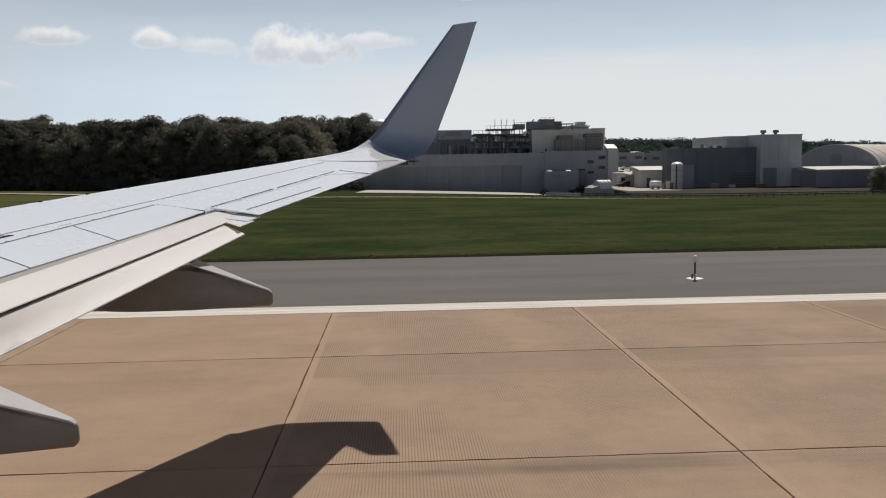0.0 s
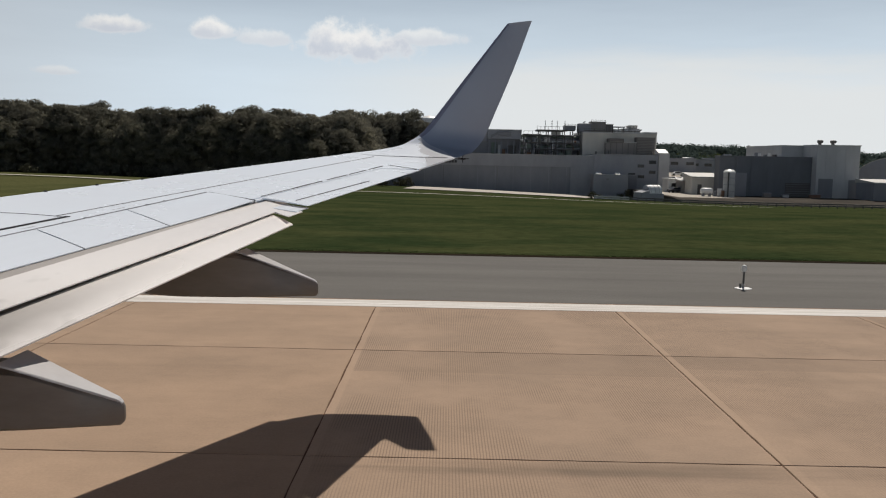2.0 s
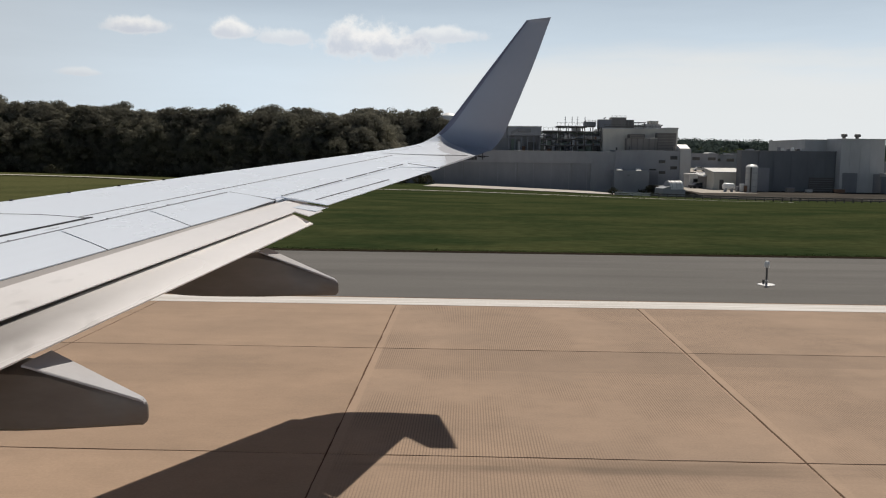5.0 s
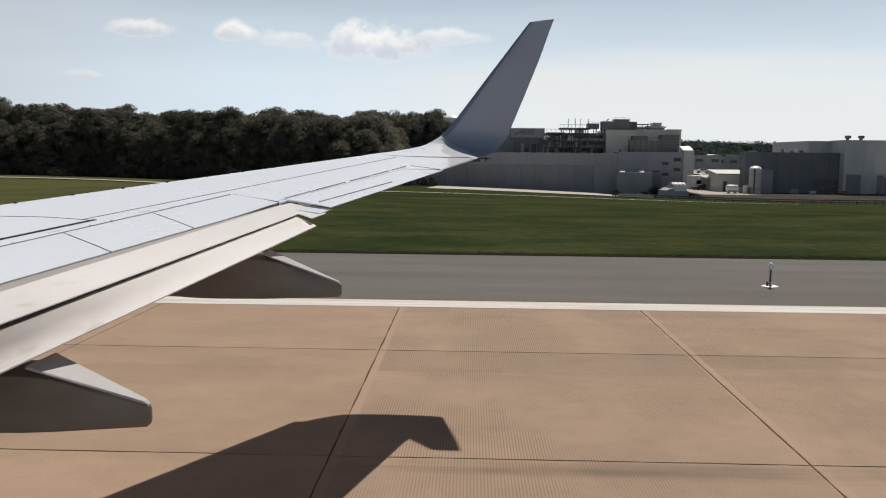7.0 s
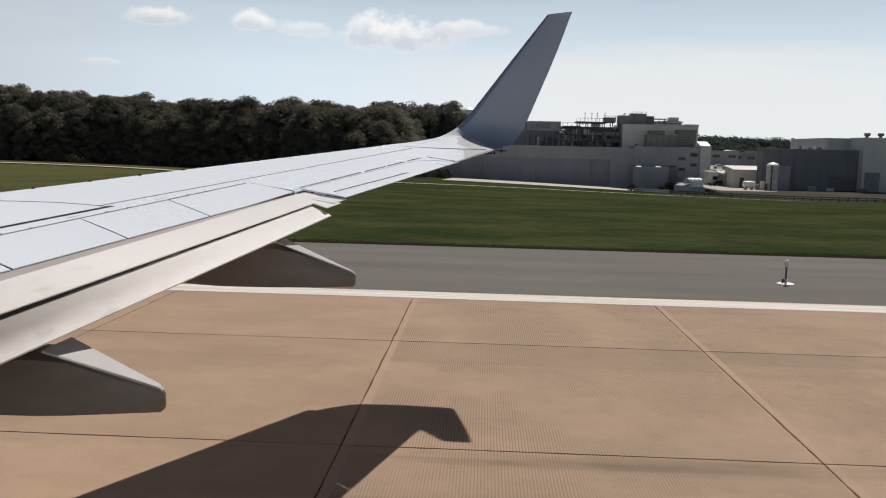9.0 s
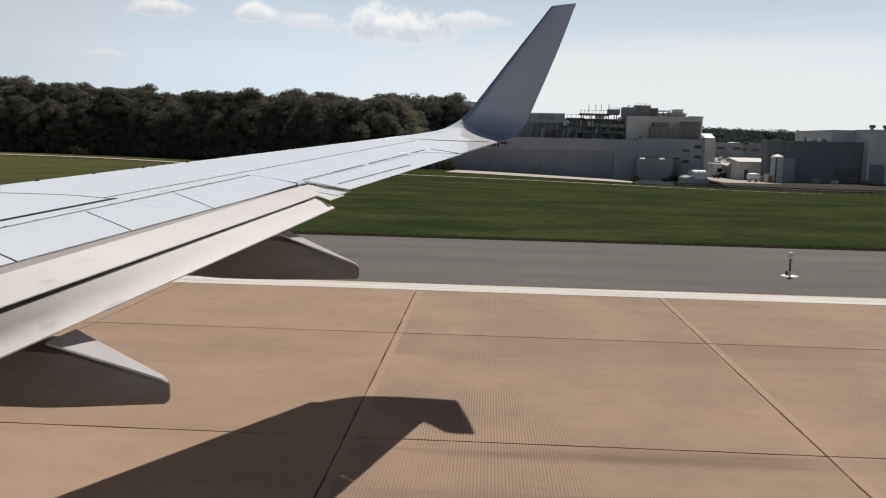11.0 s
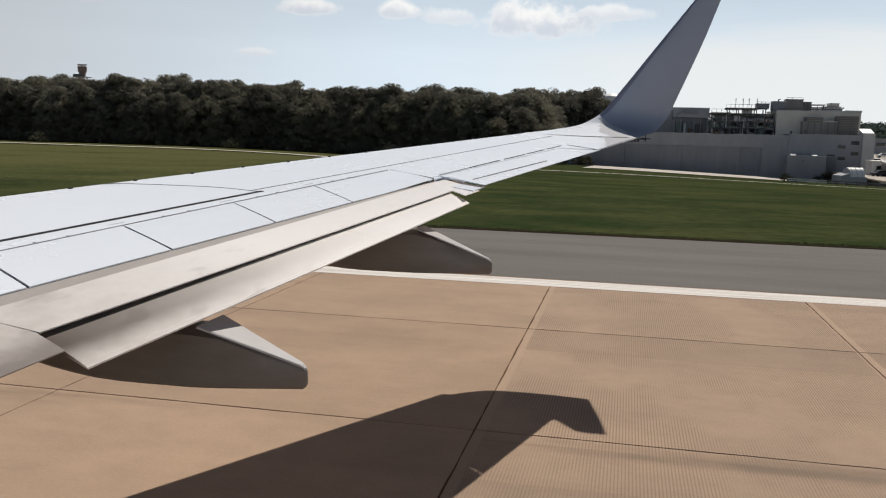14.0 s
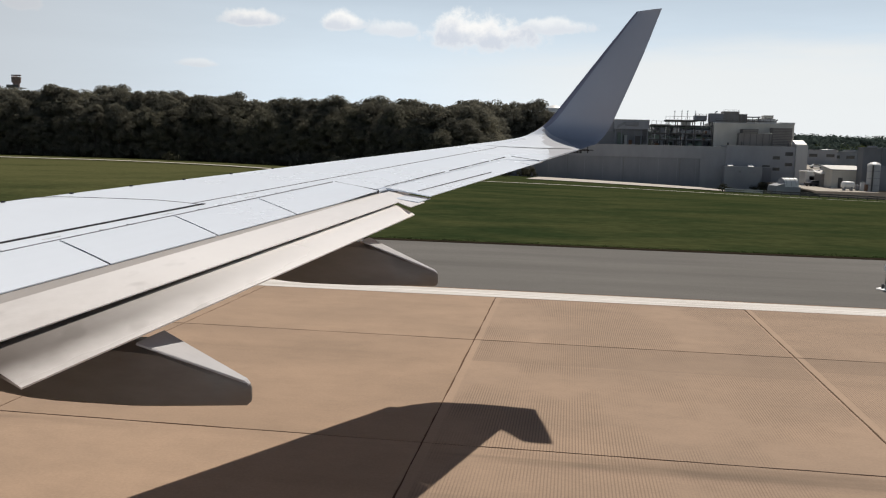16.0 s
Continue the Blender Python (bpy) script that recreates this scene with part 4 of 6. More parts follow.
def make_tree(seed, tall, wide, leafmat, label):
    rng, nrng = random.Random(seed), np.random.default_rng(seed)
    tree = thing("tree", label, "tree", group="trees at the airfield's edge")
    bm = bmesh.new()
    lean = Vector((rng.uniform(-0.3, 0.3), rng.uniform(-0.3, 0.3), 0))
    pts = [Vector((0, 0, -0.6)), lean * 0.4 + Vector((0, 0, tall * 0.3)), lean + Vector((0, 0, tall * 0.62)), lean * 1.4 + Vector((0, 0, tall * 0.9))]
    radii = [tall * 0.022, tall * 0.017, tall * 0.011, tall * 0.003]
    for a, b, r0, r1 in zip(pts, pts[1:], radii, radii[1:]):
        rod(a, b, r0, 7, bm, r1)
    clumps = []
    for k in range(9):
        s = rng.uniform(0.28, 0.80)
        base = lean * s * 1.3 + Vector((0, 0, tall * s))
        ang = rng.uniform(0, 2 * math.pi)
        out = wide * rng.uniform(0.45, 0.80) * (1.15 - 0.6 * s)
        tip = base + Vector((math.cos(ang) * out, math.sin(ang) * out, tall * rng.uniform(0.03, 0.10)))
        rod(base, tip, tall * 0.007, 5, bm, tall * 0.002)
        q = wide * rng.uniform(0.24, 0.34)
        clumps.append((tip, (q, q, q * 0.8), 300, tall * 0.0125))
    part("trunk", bm, "bark", tree)
    # the crown: heaps of leaves over an uneven dome, thinning towards the top, and a darker skirt below
    for k in range(64):
        h = rng.random() ** 0.9
        ring = math.sqrt(max(0.03, 1 - (max(0.0, h - 0.35) / 0.66) ** 2)) * (0.80 + 0.2 * min(1, h / 0.3))
        ang = rng.uniform(0, 2 * math.pi)
        r = wide * 0.86 * ring * rng.uniform(0.70, 1.08)
        q = wide * rng.uniform(0.20, 0.36)
        clumps.append((lean + Vector((math.cos(ang) * r, math.sin(ang) * r, tall * (0.05 + 0.88 * h))), (q, q, q * rng.uniform(0.65, 0.95)), 200, tall * 0.0135))
    for k in range(7):
        ang = rng.uniform(0, 2 * math.pi)
        q = wide * rng.uniform(0.40, 0.52)
        clumps.append((lean + Vector((math.cos(ang) * wide * 0.28, math.sin(ang) * wide * 0.28, tall * (0.06 + 0.11 * k))), (q, q, tall * 0.10), 260, tall * 0.019))
    leafy_part("crown", leaf_mesh("crown", nrng, clumps, leafmat), tree)
    return tree


def make_bush(seed, tall, wide, label, leafmat="leaf_bush"):
    rng, nrng = random.Random(seed), np.random.default_rng(seed)
    bush = thing("bush", label, "bush", group="bushes along the fence")
    bm = bmesh.new()
    for k in range(5):
        rod((0, 0, -0.2), (rng.uniform(-0.3, 0.3) * wide, rng.uniform(-0.3, 0.3) * wide, tall * 0.7), 0.04, 5, bm, 0.012)
    part("stem", bm, "bark", bush)
    clumps = [((rng.gauss(0, 0.30) * wide, rng.gauss(0, 0.30) * wide, tall * rng.uniform(0.12, 0.62) * (1 if k else 1.3)), (wide * 0.22, wide * 0.22, tall * 0.22), 90, 0.13) for k in range(11)]
    leafy_part("crown", leaf_mesh("crown", nrng, clumps, leafmat), bush)
    return bush


def plant(proto, x, y, rng, scale=(0.85, 1.2), sink=0.0, broad=1.0):
    s = rng.uniform(*scale)
    return copy_thing(proto, pose(x, y, land(x, y) - sink, 0, 0, rng.uniform(0, 360)) @ Matrix.Diagonal((s * broad, s * broad, s * rng.uniform(0.97, 1.06), 1)))


def wood_edge(x):
    """Where the wood on the rise begins."""
    return 213 + 0.10 * (x + 95) + 6 * noise.noise((x * 0.02, 3.0, 0))


def build_trees():
    rng = random.Random(5)
    kinds = [make_tree(11, 16.0, 5.4, "leaf_a", "tall leafy deciduous tree with a dense dark crown"), make_tree(12, 16.6, 5.2, "leaf_a", "tall leafy deciduous tree with a dense dark crown"),
             make_tree(13, 15.4, 5.8, "leaf_b", "broad olive-green deciduous tree"), make_tree(14, 16.4, 4.9, "leaf_a", "tall leafy deciduous tree with a dense dark crown"),
             make_tree(15, 15.2, 5.2, "leaf_b", "broad olive-green deciduous tree"), make_tree(16, 17.2, 5.4, "leaf_a", "tall leafy deciduous tree with a dense dark crown")]
    spots = []
    for row, (dy, gap) in enumerate(((-3, 4.4), (2, 3.8), (8, 3.8), (15, 4.2), (25, 4.8))):
        x = -245.0
        while x < -27:
            x += gap * rng.uniform(0.7, 1.3)
            spots.append((x, wood_edge(x) + dy + rng.uniform(-2, 2)))
    for x, y in spots:
        front = y < wood_edge(x) + 0.5
        plant(rng.choice(kinds), x, y, rng, (0.60, 0.96) if front else ((1.06, 1.12) if x > -78 else (1.02, 1.09) if x > -125 else (1.01, 1.08)), broad=rng.uniform(1.0, 1.3))
    # the belt on the other side, by the arched store
    for k in range(34):
        x = 118 + k * 4.6 + rng.uniform(-2, 2)
        plant(rng.choice(kinds), x, 176 - 0.25 * (x - 118) + rng.uniform(-6, 6), rng, (0.55, 0.85))
    for x, y, s in ((107.5, 190, 0.38), (111, 192, 0.40), (121, 189, 0.38), (126, 188, 0.40), (134, 186, 0.45), (-20, 300, 1.3), (-15, 305, 1.3), (-26, 296, 1.25), (-100, 240, 1.13), (-103, 243, 1.0), (-78, 246, 1.05), (-57, 240, 1.08), (-12, 318, 1.35), (-33, 290, 1.2), (-6.2, 330, 1.2), (-58, 246, 1.02), (-50, 250, 1.03), (-43, 247, 1.03), (-36, 252, 1.06), (-30, 249, 1.05), (-26, 262, 1.06), (-24, 275, 1.1), (-22, 300, 1.12)):
        plant(rng.choice(kinds), x, y, rng, (s, s * 1.05))
    for k in range(9):
        x = -36 + 3.3 * k
        plant(rng.choice(kinds), x, 299 + rng.uniform(0, 8), rng, (1.42, 1.54))
    for k, ob in enumerate(kinds):
        x = -60 - 9 * k
        ob.matrix_basis = pose(x, wood_edge(x) + 3, land(x, wood_edge(x)), 0, 0, 40 * k)
    bush = make_bush(21, 2.6, 3.0, "ragged green bush at the foot of the wood")
    bush.matrix_basis = pose(-95, 196, land(-95, 196))
    for k in range(15):
        x = -190 + 12.5 * k + rng.uniform(-2.5, 2.5)
        plant(bush, x, wood_edge(x) - 10 + rng.uniform(-5, 4), rng, (0.5, 1.2))
    for x, y, s in ((-10.5, 240, 1.3), (-13, 239, 1.1), (27.4, 164, 0.72), (29.0, 166, 0.45), (50.6, 242, 1.1), (52.0, 241, 0.8), (-142, 190, 1.2)):
        plant(bush, x, y, rng, (s, s * 1.05))
    scrub = make_bush(24, 3.6, 5.5, "dark scrub along the foot of the wood", "leaf_a")
    scrub.matrix_basis = pose(-60, wood_edge(-60) - 4, land(-60, 208))
    x = -243.0
    while x < -30:
        x += rng.uniform(2.2, 4.0)
        plant(scrub, x, wood_edge(x) - rng.uniform(3.0, 7.0), rng, (0.75, 1.35))
    sapling = make_bush(23, 3.4, 2.2, "small yellow-green sapling beside the grey hall", "leaf_yellow")
    sapling.matrix_basis = pose(-24.5, 243, land(-24.5, 243))
    # far woods on the hills
    far = random.Random(9)
    clumps = []
    for k in range(5200):
        y = far.uniform(560, 1000)
        x = far.uniform(-0.95, 1.25) * y
        r = far.uniform(3.0, 5.5)
        clumps.append(((x, y, land(x, y) + r * 0.5 + far.uniform(0, 2.2)), (r * 1.15, r, r * 0.8), 60, 1.15))
    woods = new("far_woods", leaf_mesh("far_woods", np.random.default_rng(9), clumps, "leaf_far", 0.6, 0.05))
    tagged(woods, "dense dark green woods on the distant hills", "woods", kind="stuff")


build_trees()

# ---- the works beyond the grass ----
WALL_Y = 250.0


def window_grid(parent, x0, dx, nx, z0, dz, nz, w, h, y):
    for i in range(nx):
        for k in range(nz):
            x, z = x0 + dx * i, z0 + dz * k
            win = part("window", box(x - w / 2 - 0.12, x + w / 2 + 0.12, y - 0.14, y + 0.02, z - 0.12, z + h + 0.12), "steel_dark", parent)
            part("pane", box(x - w / 2, x + w / 2, y - 0.17, y - 0.12, z, z + h), "glass_dark", win)


YARD_Z = -4.45


def build_works():
    base = land(30, WALL_Y) - 0.9
    # long grey hall: a proud upper band over a darker panelled wall, and a plain bay at its end
    hall = thing("process_building", "long grey corrugated industrial building with a flat roof", "building")
    part("wall", box(-20.5, 42.1, WALL_Y + 0.4, WALL_Y + 45, base, 4.6, 0.05), "wall_mid", hall, "darker panelled lower wall")
    part("upper_wall", box(-20.6, 42.1, WALL_Y - 0.15, WALL_Y + 0.41, 1.4, 4.65, 0.04), "wall_grey", hall, "paler grey upper wall band")
    part("parapet", box(-20.8, 42.2, WALL_Y - 0.3, WALL_Y + 45.2, 4.6, 4.85, 0.05), "wall_grey", hall)
    part("end_wall", box(35.4, 42.1, WALL_Y - 0.10, WALL_Y + 0.42, base, 1.42, 0.03), "wall_grey", hall)
    part("end_bay", box(42.1, 60.35, WALL_Y - 0.5, WALL_Y + 30, base, 5.15, 0.05), "wall_grey", hall, "plain grey end bay with small windows")
    part("bay_parapet", box(42.0, 60.4, WALL_Y - 0.65, WALL_Y + 30.2, 5.1, 5.3, 0.04), "wall_grey", hall)
    part("stair_tower", box(60.35, 63.35, WALL_Y - 1.2, WALL_Y + 6, base, 5.75, 0.05), "wall_light", hall, "pale stair tower")
    part("tower_roof", loft([[(x, WALL_Y - 1.4, 5.7), (x, WALL_Y - 1.4, 5.95), (x, WALL_Y + 3.0, 7.1), (x, WALL_Y + 3.0, 5.7)] for x in (60.1, 63.0)]), "roof_white", hall, "sunlit white metal roof cap")
    for k in range(11):
        x = -16.7 + 5.1 * k
        part("joint_strip", box(x - 0.05, x + 0.05, WALL_Y + 0.33, WALL_Y + 0.42, base, 1.4), "wall_grey", hall)
    for x in (-1.0, 14.5, 30.0):
        part("downpipe", rod((x, WALL_Y + 0.25, base), (x, WALL_Y + 0.25, 1.4), 0.12, 6), "wall_dark", hall)
    for x, z, w, h in ((54.5, 1.75, 1.8, 0.8), (57.7, 2.8, 1.95, 0.95), (57.8, 0.0, 1.8, 0.85), (54.6, -1.3, 1.8, 0.8), (51.9, -0.35, 1.9, 0.4)):
        win = part("window", box(x - 0.1, x + w + 0.1, WALL_Y - 0.62, WALL_Y - 0.49, z - 0.1, z + h + 0.1), "wall_dark", hall)
        part("pane", box(x, x + w, WALL_Y - 0.66, WALL_Y - 0.60, z, z + h), "glass_dark", win)
    part("door", box(52.0, 54.4, WALL_Y - 0.62, WALL_Y - 0.49, base, -0.6), "wall_dark", hall)
    part("annexe", box(41.2, 50.9, WALL_Y - 5, WALL_Y - 0.51, base, -0.42, 0.05), "wall_grey", hall)
    for x0, x1 in ((42.0, 43.4), (47.4, 48.7)):
        part("roof_light", loft([[(q, WALL_Y - 5.05, -0.43), (q, WALL_Y - 5.05, -0.30), (q, WALL_Y - 3.6, 0.16), (q, WALL_Y - 3.6, -0.43)] for q in (x0, x1)]), "roof_white", hall, "sunlit white roof light")
    part("vent_hood", box(44.9, 45.5, WALL_Y - 5.2, WALL_Y - 4.99, -2.0, -1.5), "wall_dark", hall)
    for x, h in ((46.5, 1.1), (58.9, 0.9)):
        part("roof_stub", rod((x, WALL_Y + 2, 4.9), (x, WALL_Y + 2, 5.3 + h), 0.16, 8), "steel_dark", hall)
    # company sign, drawn as plain bars under a bracket
    sign = thing("wall_sign", "company sign of dark bars on a grey wall", "sign")
    for x0, x1, z, n in ((-4.3, 2.9, 3.75, 8), (-3.1, 2.9, 2.45, 7)):
        w = (x1 - x0) / n
        for i in range(n):
            part("letter_bar", box(x0 + i * w, x0 + (i + 0.80) * w, WALL_Y - 0.26, WALL_Y - 0.14, z - 0.42, z + 0.42), "sign_dark", sign)
    part("bracket", box(0.4, 4.5, WALL_Y - 0.26, WALL_Y - 0.14, 4.22, 4.42), "sign_dark", sign)
    part("bracket", box(4.25, 4.5, WALL_Y - 0.26, WALL_Y - 0.14, 2.1, 4.22), "sign_dark", sign)
    # tall pale block behind, with plant on its roof
    tall = thing("plant_tower", "tall pale concrete process block rising behind the long hall", "building")
    part("wall", box(39.7, 61.6, 258, 276, base, 11.55, 0.06), "wall_cream", tall)
    part("parapet", box(39.6, 61.7, 257.85, 276.2, 11.5, 11.75, 0.05), "wall_light", tall)
    part("raised_edge", box(57.6, 61.7, 257.8, 276, 11.74, 12.05, 0.04), "wall_light", tall)
    part("lean_to", box(46.2, 60.2, 254.5, 258.02, 4.6, 8.75, 0.05), "louvre_brown", tall, "brown louvred enclosure against the block")
    part("lean_to_roof", box(51.2, 55.2, 254.3, 258.01, 8.76, 8.95, 0.03), "roof_pale", tall, "sunlit pale roof strip")
    for x0, x1, z0, z1 in ((46.9, 51.2, 8.75, 9.95), (55.0, 60.2, 4.9, 10.4)):
        louvre = part("louvre_box", box(x0, x1, 254.1, 258.01, z0, z1, 0.05), "louvre_dark", tall, "dark brown louvred box")
        for k in range(int((z1 - z0) / 0.45)):
            part("louvre_slat", box(x0 + 0.15, x1 - 0.15, 254.0, 254.12, z0 + 0.2 + 0.45 * k, z0 + 0.42 + 0.45 * k), "louvre_brown", louvre)
    part("hatch", box(43.6, 44.1, 257.9, 258.02, 5.0, 6.1), "steel_dark", tall)
    for k in range(5):
        part("lean_to_rib", box(47.4 + 1.7 * k, 47.55 + 1.7 * k, 254.38, 254.52, 4.7, 8.7), "louvre_dark", tall)
    part("cable_tray", box(40.5, 57.0, 259.6, 260.2, 12.15, 12.35), "steel_dark", tall)
    for k in range(12):
        x = 40.2 + 1.5 * k
        part("railing_post", box(x - 0.04, x + 0.04, 258.3, 258.38, 11.7, 12.75), "steel_dark", tall)
    part("railing", box(40.1, 56.8, 258.32, 258.37, 12.68, 12.76), "steel_dark", tall)
    # plant on the roofs: boxes with ribs, a canopy on posts and bent stacks
    for x0, x1, z0, z1, skin, crowned in ((39.3, 43.0, 11.75, 14.4, "wall_mid", False), (42.9, 47.4, 11.75, 15.05, "louvre_brown", True), (47.4, 49.6, 11.75, 14.35, "louvre_dark", False), (52.8, 57.5, 11.75, 13.15, "wall_light", False), (54.4, 56.9, 13.15, 14.1, "wall_cream", False), (35.1, 38.4, 12.2, 13.7, "wall_mid", True)):
        unit = thing("rooftop_unit", "grey ribbed ventilation housing on a flat roof", "vent unit", (0, 0, 0), group="rooftop units")
        part("casing", box(x0, x1, 263, 267.5, z0 + 0.15, z1, 0.16), skin, unit)
        part("skid", box(x0 + 0.15, x1 - 0.15, 263.2, 267.3, z0 - 0.06, z0 + 0.16), "steel_dark", unit)
        part("lid", box(x0 - 0.1, x1 + 0.1, 262.9, 267.6, z1 - 0.08, z1 + 0.05, 0.03), "wall_light", unit)
        n = max(2, int((x1 - x0) / 0.8))
        for k in range(n):
            x = x0 + (k + 0.5) * (x1 - x0) / n
            part("rib", box(x - 0.05, x + 0.05, 262.9, 263.02, z0 + 0.3, z1 - 0.15), "wall_dark", unit)
        if crowned:
            part("guard_rail", box(x0 + 0.1, x1 - 0.1, 263.2, 263.26, z1 + 0.42, z1 + 0.50), "steel_dark", unit)
            for k in range(4):
                x = x0 + 0.15 + (x1 - x0 - 0.3) * k / 3
                part("rail_post", box(x - 0.04, x + 0.04, 263.2, 263.28, z1, z1 + 0.5), "steel_dark", unit)
    shade = thing("roof_canopy", "flat metal canopy on thin posts over roof plant", "canopy")
    part("roof", box(49.3, 52.9, 262.6, 267.0, 13.5, 13.72, 0.04), "wall_dark", shade)
    for x in (49.5, 51.1, 52.7):
        part("post", box(x - 0.08, x + 0.08, 262.8, 262.96, 11.7, 13.5), "steel_dark", shade)
    part("cabinet", box(50.0, 52.2, 264.0, 266.0, 11.72, 13.0, 0.06), "tank_white", shade, "white cabinet under the canopy")
    for k, (x, h) in enumerate(((41.2, 3.3), (53.4, 2.0), (58.4, 1.2))):
        pipe = thing("vent_stack", "slim grey vent stack with a bent top on the roof", "vent", (x, 266.5, 11.7), group="vent stacks")
        part("pipe", rod((0, 0, 0), (0, 0, h), 0.16, 8), "wall_grey", pipe)
        part("cowl", rod((0, 0, h - 0.1), (0.5, -0.2, h + 0.12), 0.2, 8), "wall_grey", pipe)
    # western block: a pale upper box on a dark, half-open lower storey
    west = thing("west_block", "pale grey boxed plant room over a dark open storey", "building")
    part("upper_box", box(11.9, 21.9, 260, 276, 9.3, 11.95, 0.08), "wall_grey", west, "pale grey upper box")
    part("roof_edge", box(11.8, 22.0, 259.8, 276.2, 11.9, 12.12, 0.04), "wall_light", west)
    part("lower_wall", box(12.2, 21.6, 262.0, 276, 4.6, 9.31, 0.05), "wall_dark", west)
    for k in range(6):
        x = 12.3 + 1.86 * k
        part("column", box(x - 0.14, x + 0.14, 260.2, 260.5, 4.6, 9.31), "wall_mid", west)
    for x0, x1, z0, z1, skin in ((13.0, 14.6, 4.7, 8.3, "vessel_green"), (15.0, 15.8, 4.7, 7.6, "wall_light"), (18.0, 20.3, 4.7, 7.4, "steel_dark"), (16.3, 17.2, 4.7, 6.2, "rust")):
        part("cabinet", box(x0, x1, 260.9, 261.9, z0, z1, 0.05), skin, west)
    part("low_wing", box(7.4, 12.2, 262, 274, 4.6, 8.6, 0.06), "wall_dark", west, "dark low wing")
    part("stair_box", box(10.0, 11.85, 261.5, 265, 8.6, 11.3, 0.05), "wall_mid", west)
    for x in (9.9, 10.9, 11.9):
        part("rail_post", box(x - 0.05, x + 0.05, 261.3, 261.4, 11.3, 12.2), "steel_dark", west)
    part("rail", box(9.8, 12.0, 261.3, 261.38, 12.1, 12.2), "steel_dark", west)
    # dark boxes added in place of a stain-like shadow on the upper box
    part("duct", loft([[(12.8 + 2.2 * s, 259.3, 9.5 + 1.3 * s), (12.8 + 2.2 * s, 260.02, 9.5 + 1.3 * s), (12.8 + 2.2 * s, 260.02, 10.4 + 1.1 * s), (12.8 + 2.2 * s, 259.3, 10.4 + 1.1 * s)] for s in (0.0, 0.5, 1.0)]), "wall_dark", west, "dark sloping box for a shadow mark on the wall")
    part("duct", box(15.0, 18.8, 259.3, 260.02, 10.3, 11.4, 0.2), "wall_dark", west)
    # open steel pipe rack between the blocks
    rack = thing("pipe_rack", "open steel pipe rack with pipes, tanks and walkways", "pipe rack")
    part("back_wall", box(23.6, 39.6, 264.5, 270, 4.6, 10.9, 0.05), "wall_dark", rack, "dark plant room behind the rack")
    for x in [22.3 + 2.4 * i for i in range(8)]:
        for y in (257.5, 262.5):
            part("post", box(x - 0.13, x + 0.13, y - 0.13, y + 0.13, 4.6, 10.7 if x < 26 else 11.9), "steel_dark", rack)
    for z, x0, x1 in ((6.5, 22.0, 39.3), (8.3, 22.0, 39.3), (10.6, 22.0, 39.3), (11.9, 26.2, 35.0)):
        for y in (257.5, 262.5):
            part("beam", box(x0, x1, y - 0.11, y + 0.11, z - 0.16, z + 0.10), "steel_dark", rack)
    part("deck", box(22.3, 27.6, 257.4, 262.6, 10.70, 10.84), "steel_dark", rack)
    part("deck", box(26.2, 35.0, 257.2, 263.0, 11.98, 12.2), "steel_dark", rack)
    part("deck", box(24.0, 39.2, 257.6, 262.4, 8.38, 8.46), "steel_dark", rack)
    for k, z in enumerate((6.8, 7.3, 8.8, 9.3, 10.2)):
        part("pipe", rod((21.8, 258.4 + 0.6 * k, z), (39.2, 258.4 + 0.6 * k, z), 0.16 + 0.05 * (k % 3), 8), ("wall_grey", "vessel_green", "wall_light")[k % 3], rack)
    part("cabinet", box(28.5, 30.1, 257.8, 258.8, 8.46, 10.0, 0.05), "wall_light", rack, "pale cabinet on the walkway")
    part("cabinet", box(30.8, 33.4, 259.0, 261.0, 10.7, 11.7, 0.05), "wall_light", rack)
    for x0, x1, z in ((21.3, 22.2, 8.9), (22.6, 23.0, 9.4), (27.8, 28.2, 11.2)):
        part("lamp_box", box(x0, x1, 257.0, 257.4, z, z + 0.35, 0.03), "tank_white", rack)
    rng = random.Random(17)
    for k in range(22):
        x = 22.6 + rng.uniform(0, 15.4)
        z = rng.choice((4.8, 6.6, 8.5))
        part("valve_box", box(x, x + rng.uniform(0.4, 1.3), 257.9, 258.9, z, z + rng.uniform(0.5, 1.5), 0.04), rng.choice(("wall_grey", "wall_mid", "wall_dark", "vessel_green", "rust")), rack)
    for k in range(14):
        x = 22.8 + rng.uniform(0, 15.6)
        z = rng.choice((4.7, 6.6))
        part("riser_pipe", rod((x, 257.6, z), (x, 257.6, z + rng.uniform(1.6, 4.0)), rng.uniform(0.06, 0.14), 6), rng.choice(("wall_grey", "steel_dark", "wall_light")), rack)
    for k in range(7):
        x = 22.3 + 2.4 * k
        part("brace", rod((x, 257.3, 4.9 + 1.8 * (k % 3)), (x + 2.4, 257.3, 6.5 + 1.8 * (k % 3)), 0.07, 6), "steel_dark", rack)
    for x0, x1, z in ((22.3, 26.2, 10.84), (26.2, 35.0, 12.2)):
        n = int((x1 - x0) / 1.1)
        for k in range(n + 1):
            x = x0 + (x1 - x0) * k / n
            part("rail_post", box(x - 0.04, x + 0.04, 257.28, 257.36, z, z + 0.95), "steel_dark", rack)
        part("rail", box(x0, x1, 257.28, 257.34, z + 0.9, z + 0.97), "steel_dark", rack)
    part("vessel", lathe([(0.9, 4.6), (0.9, 7.6), (0.5, 8.1), (0.12, 8.3)], 14, (25.5, 260.5, 0)), "wall_grey", rack, smooth=True)
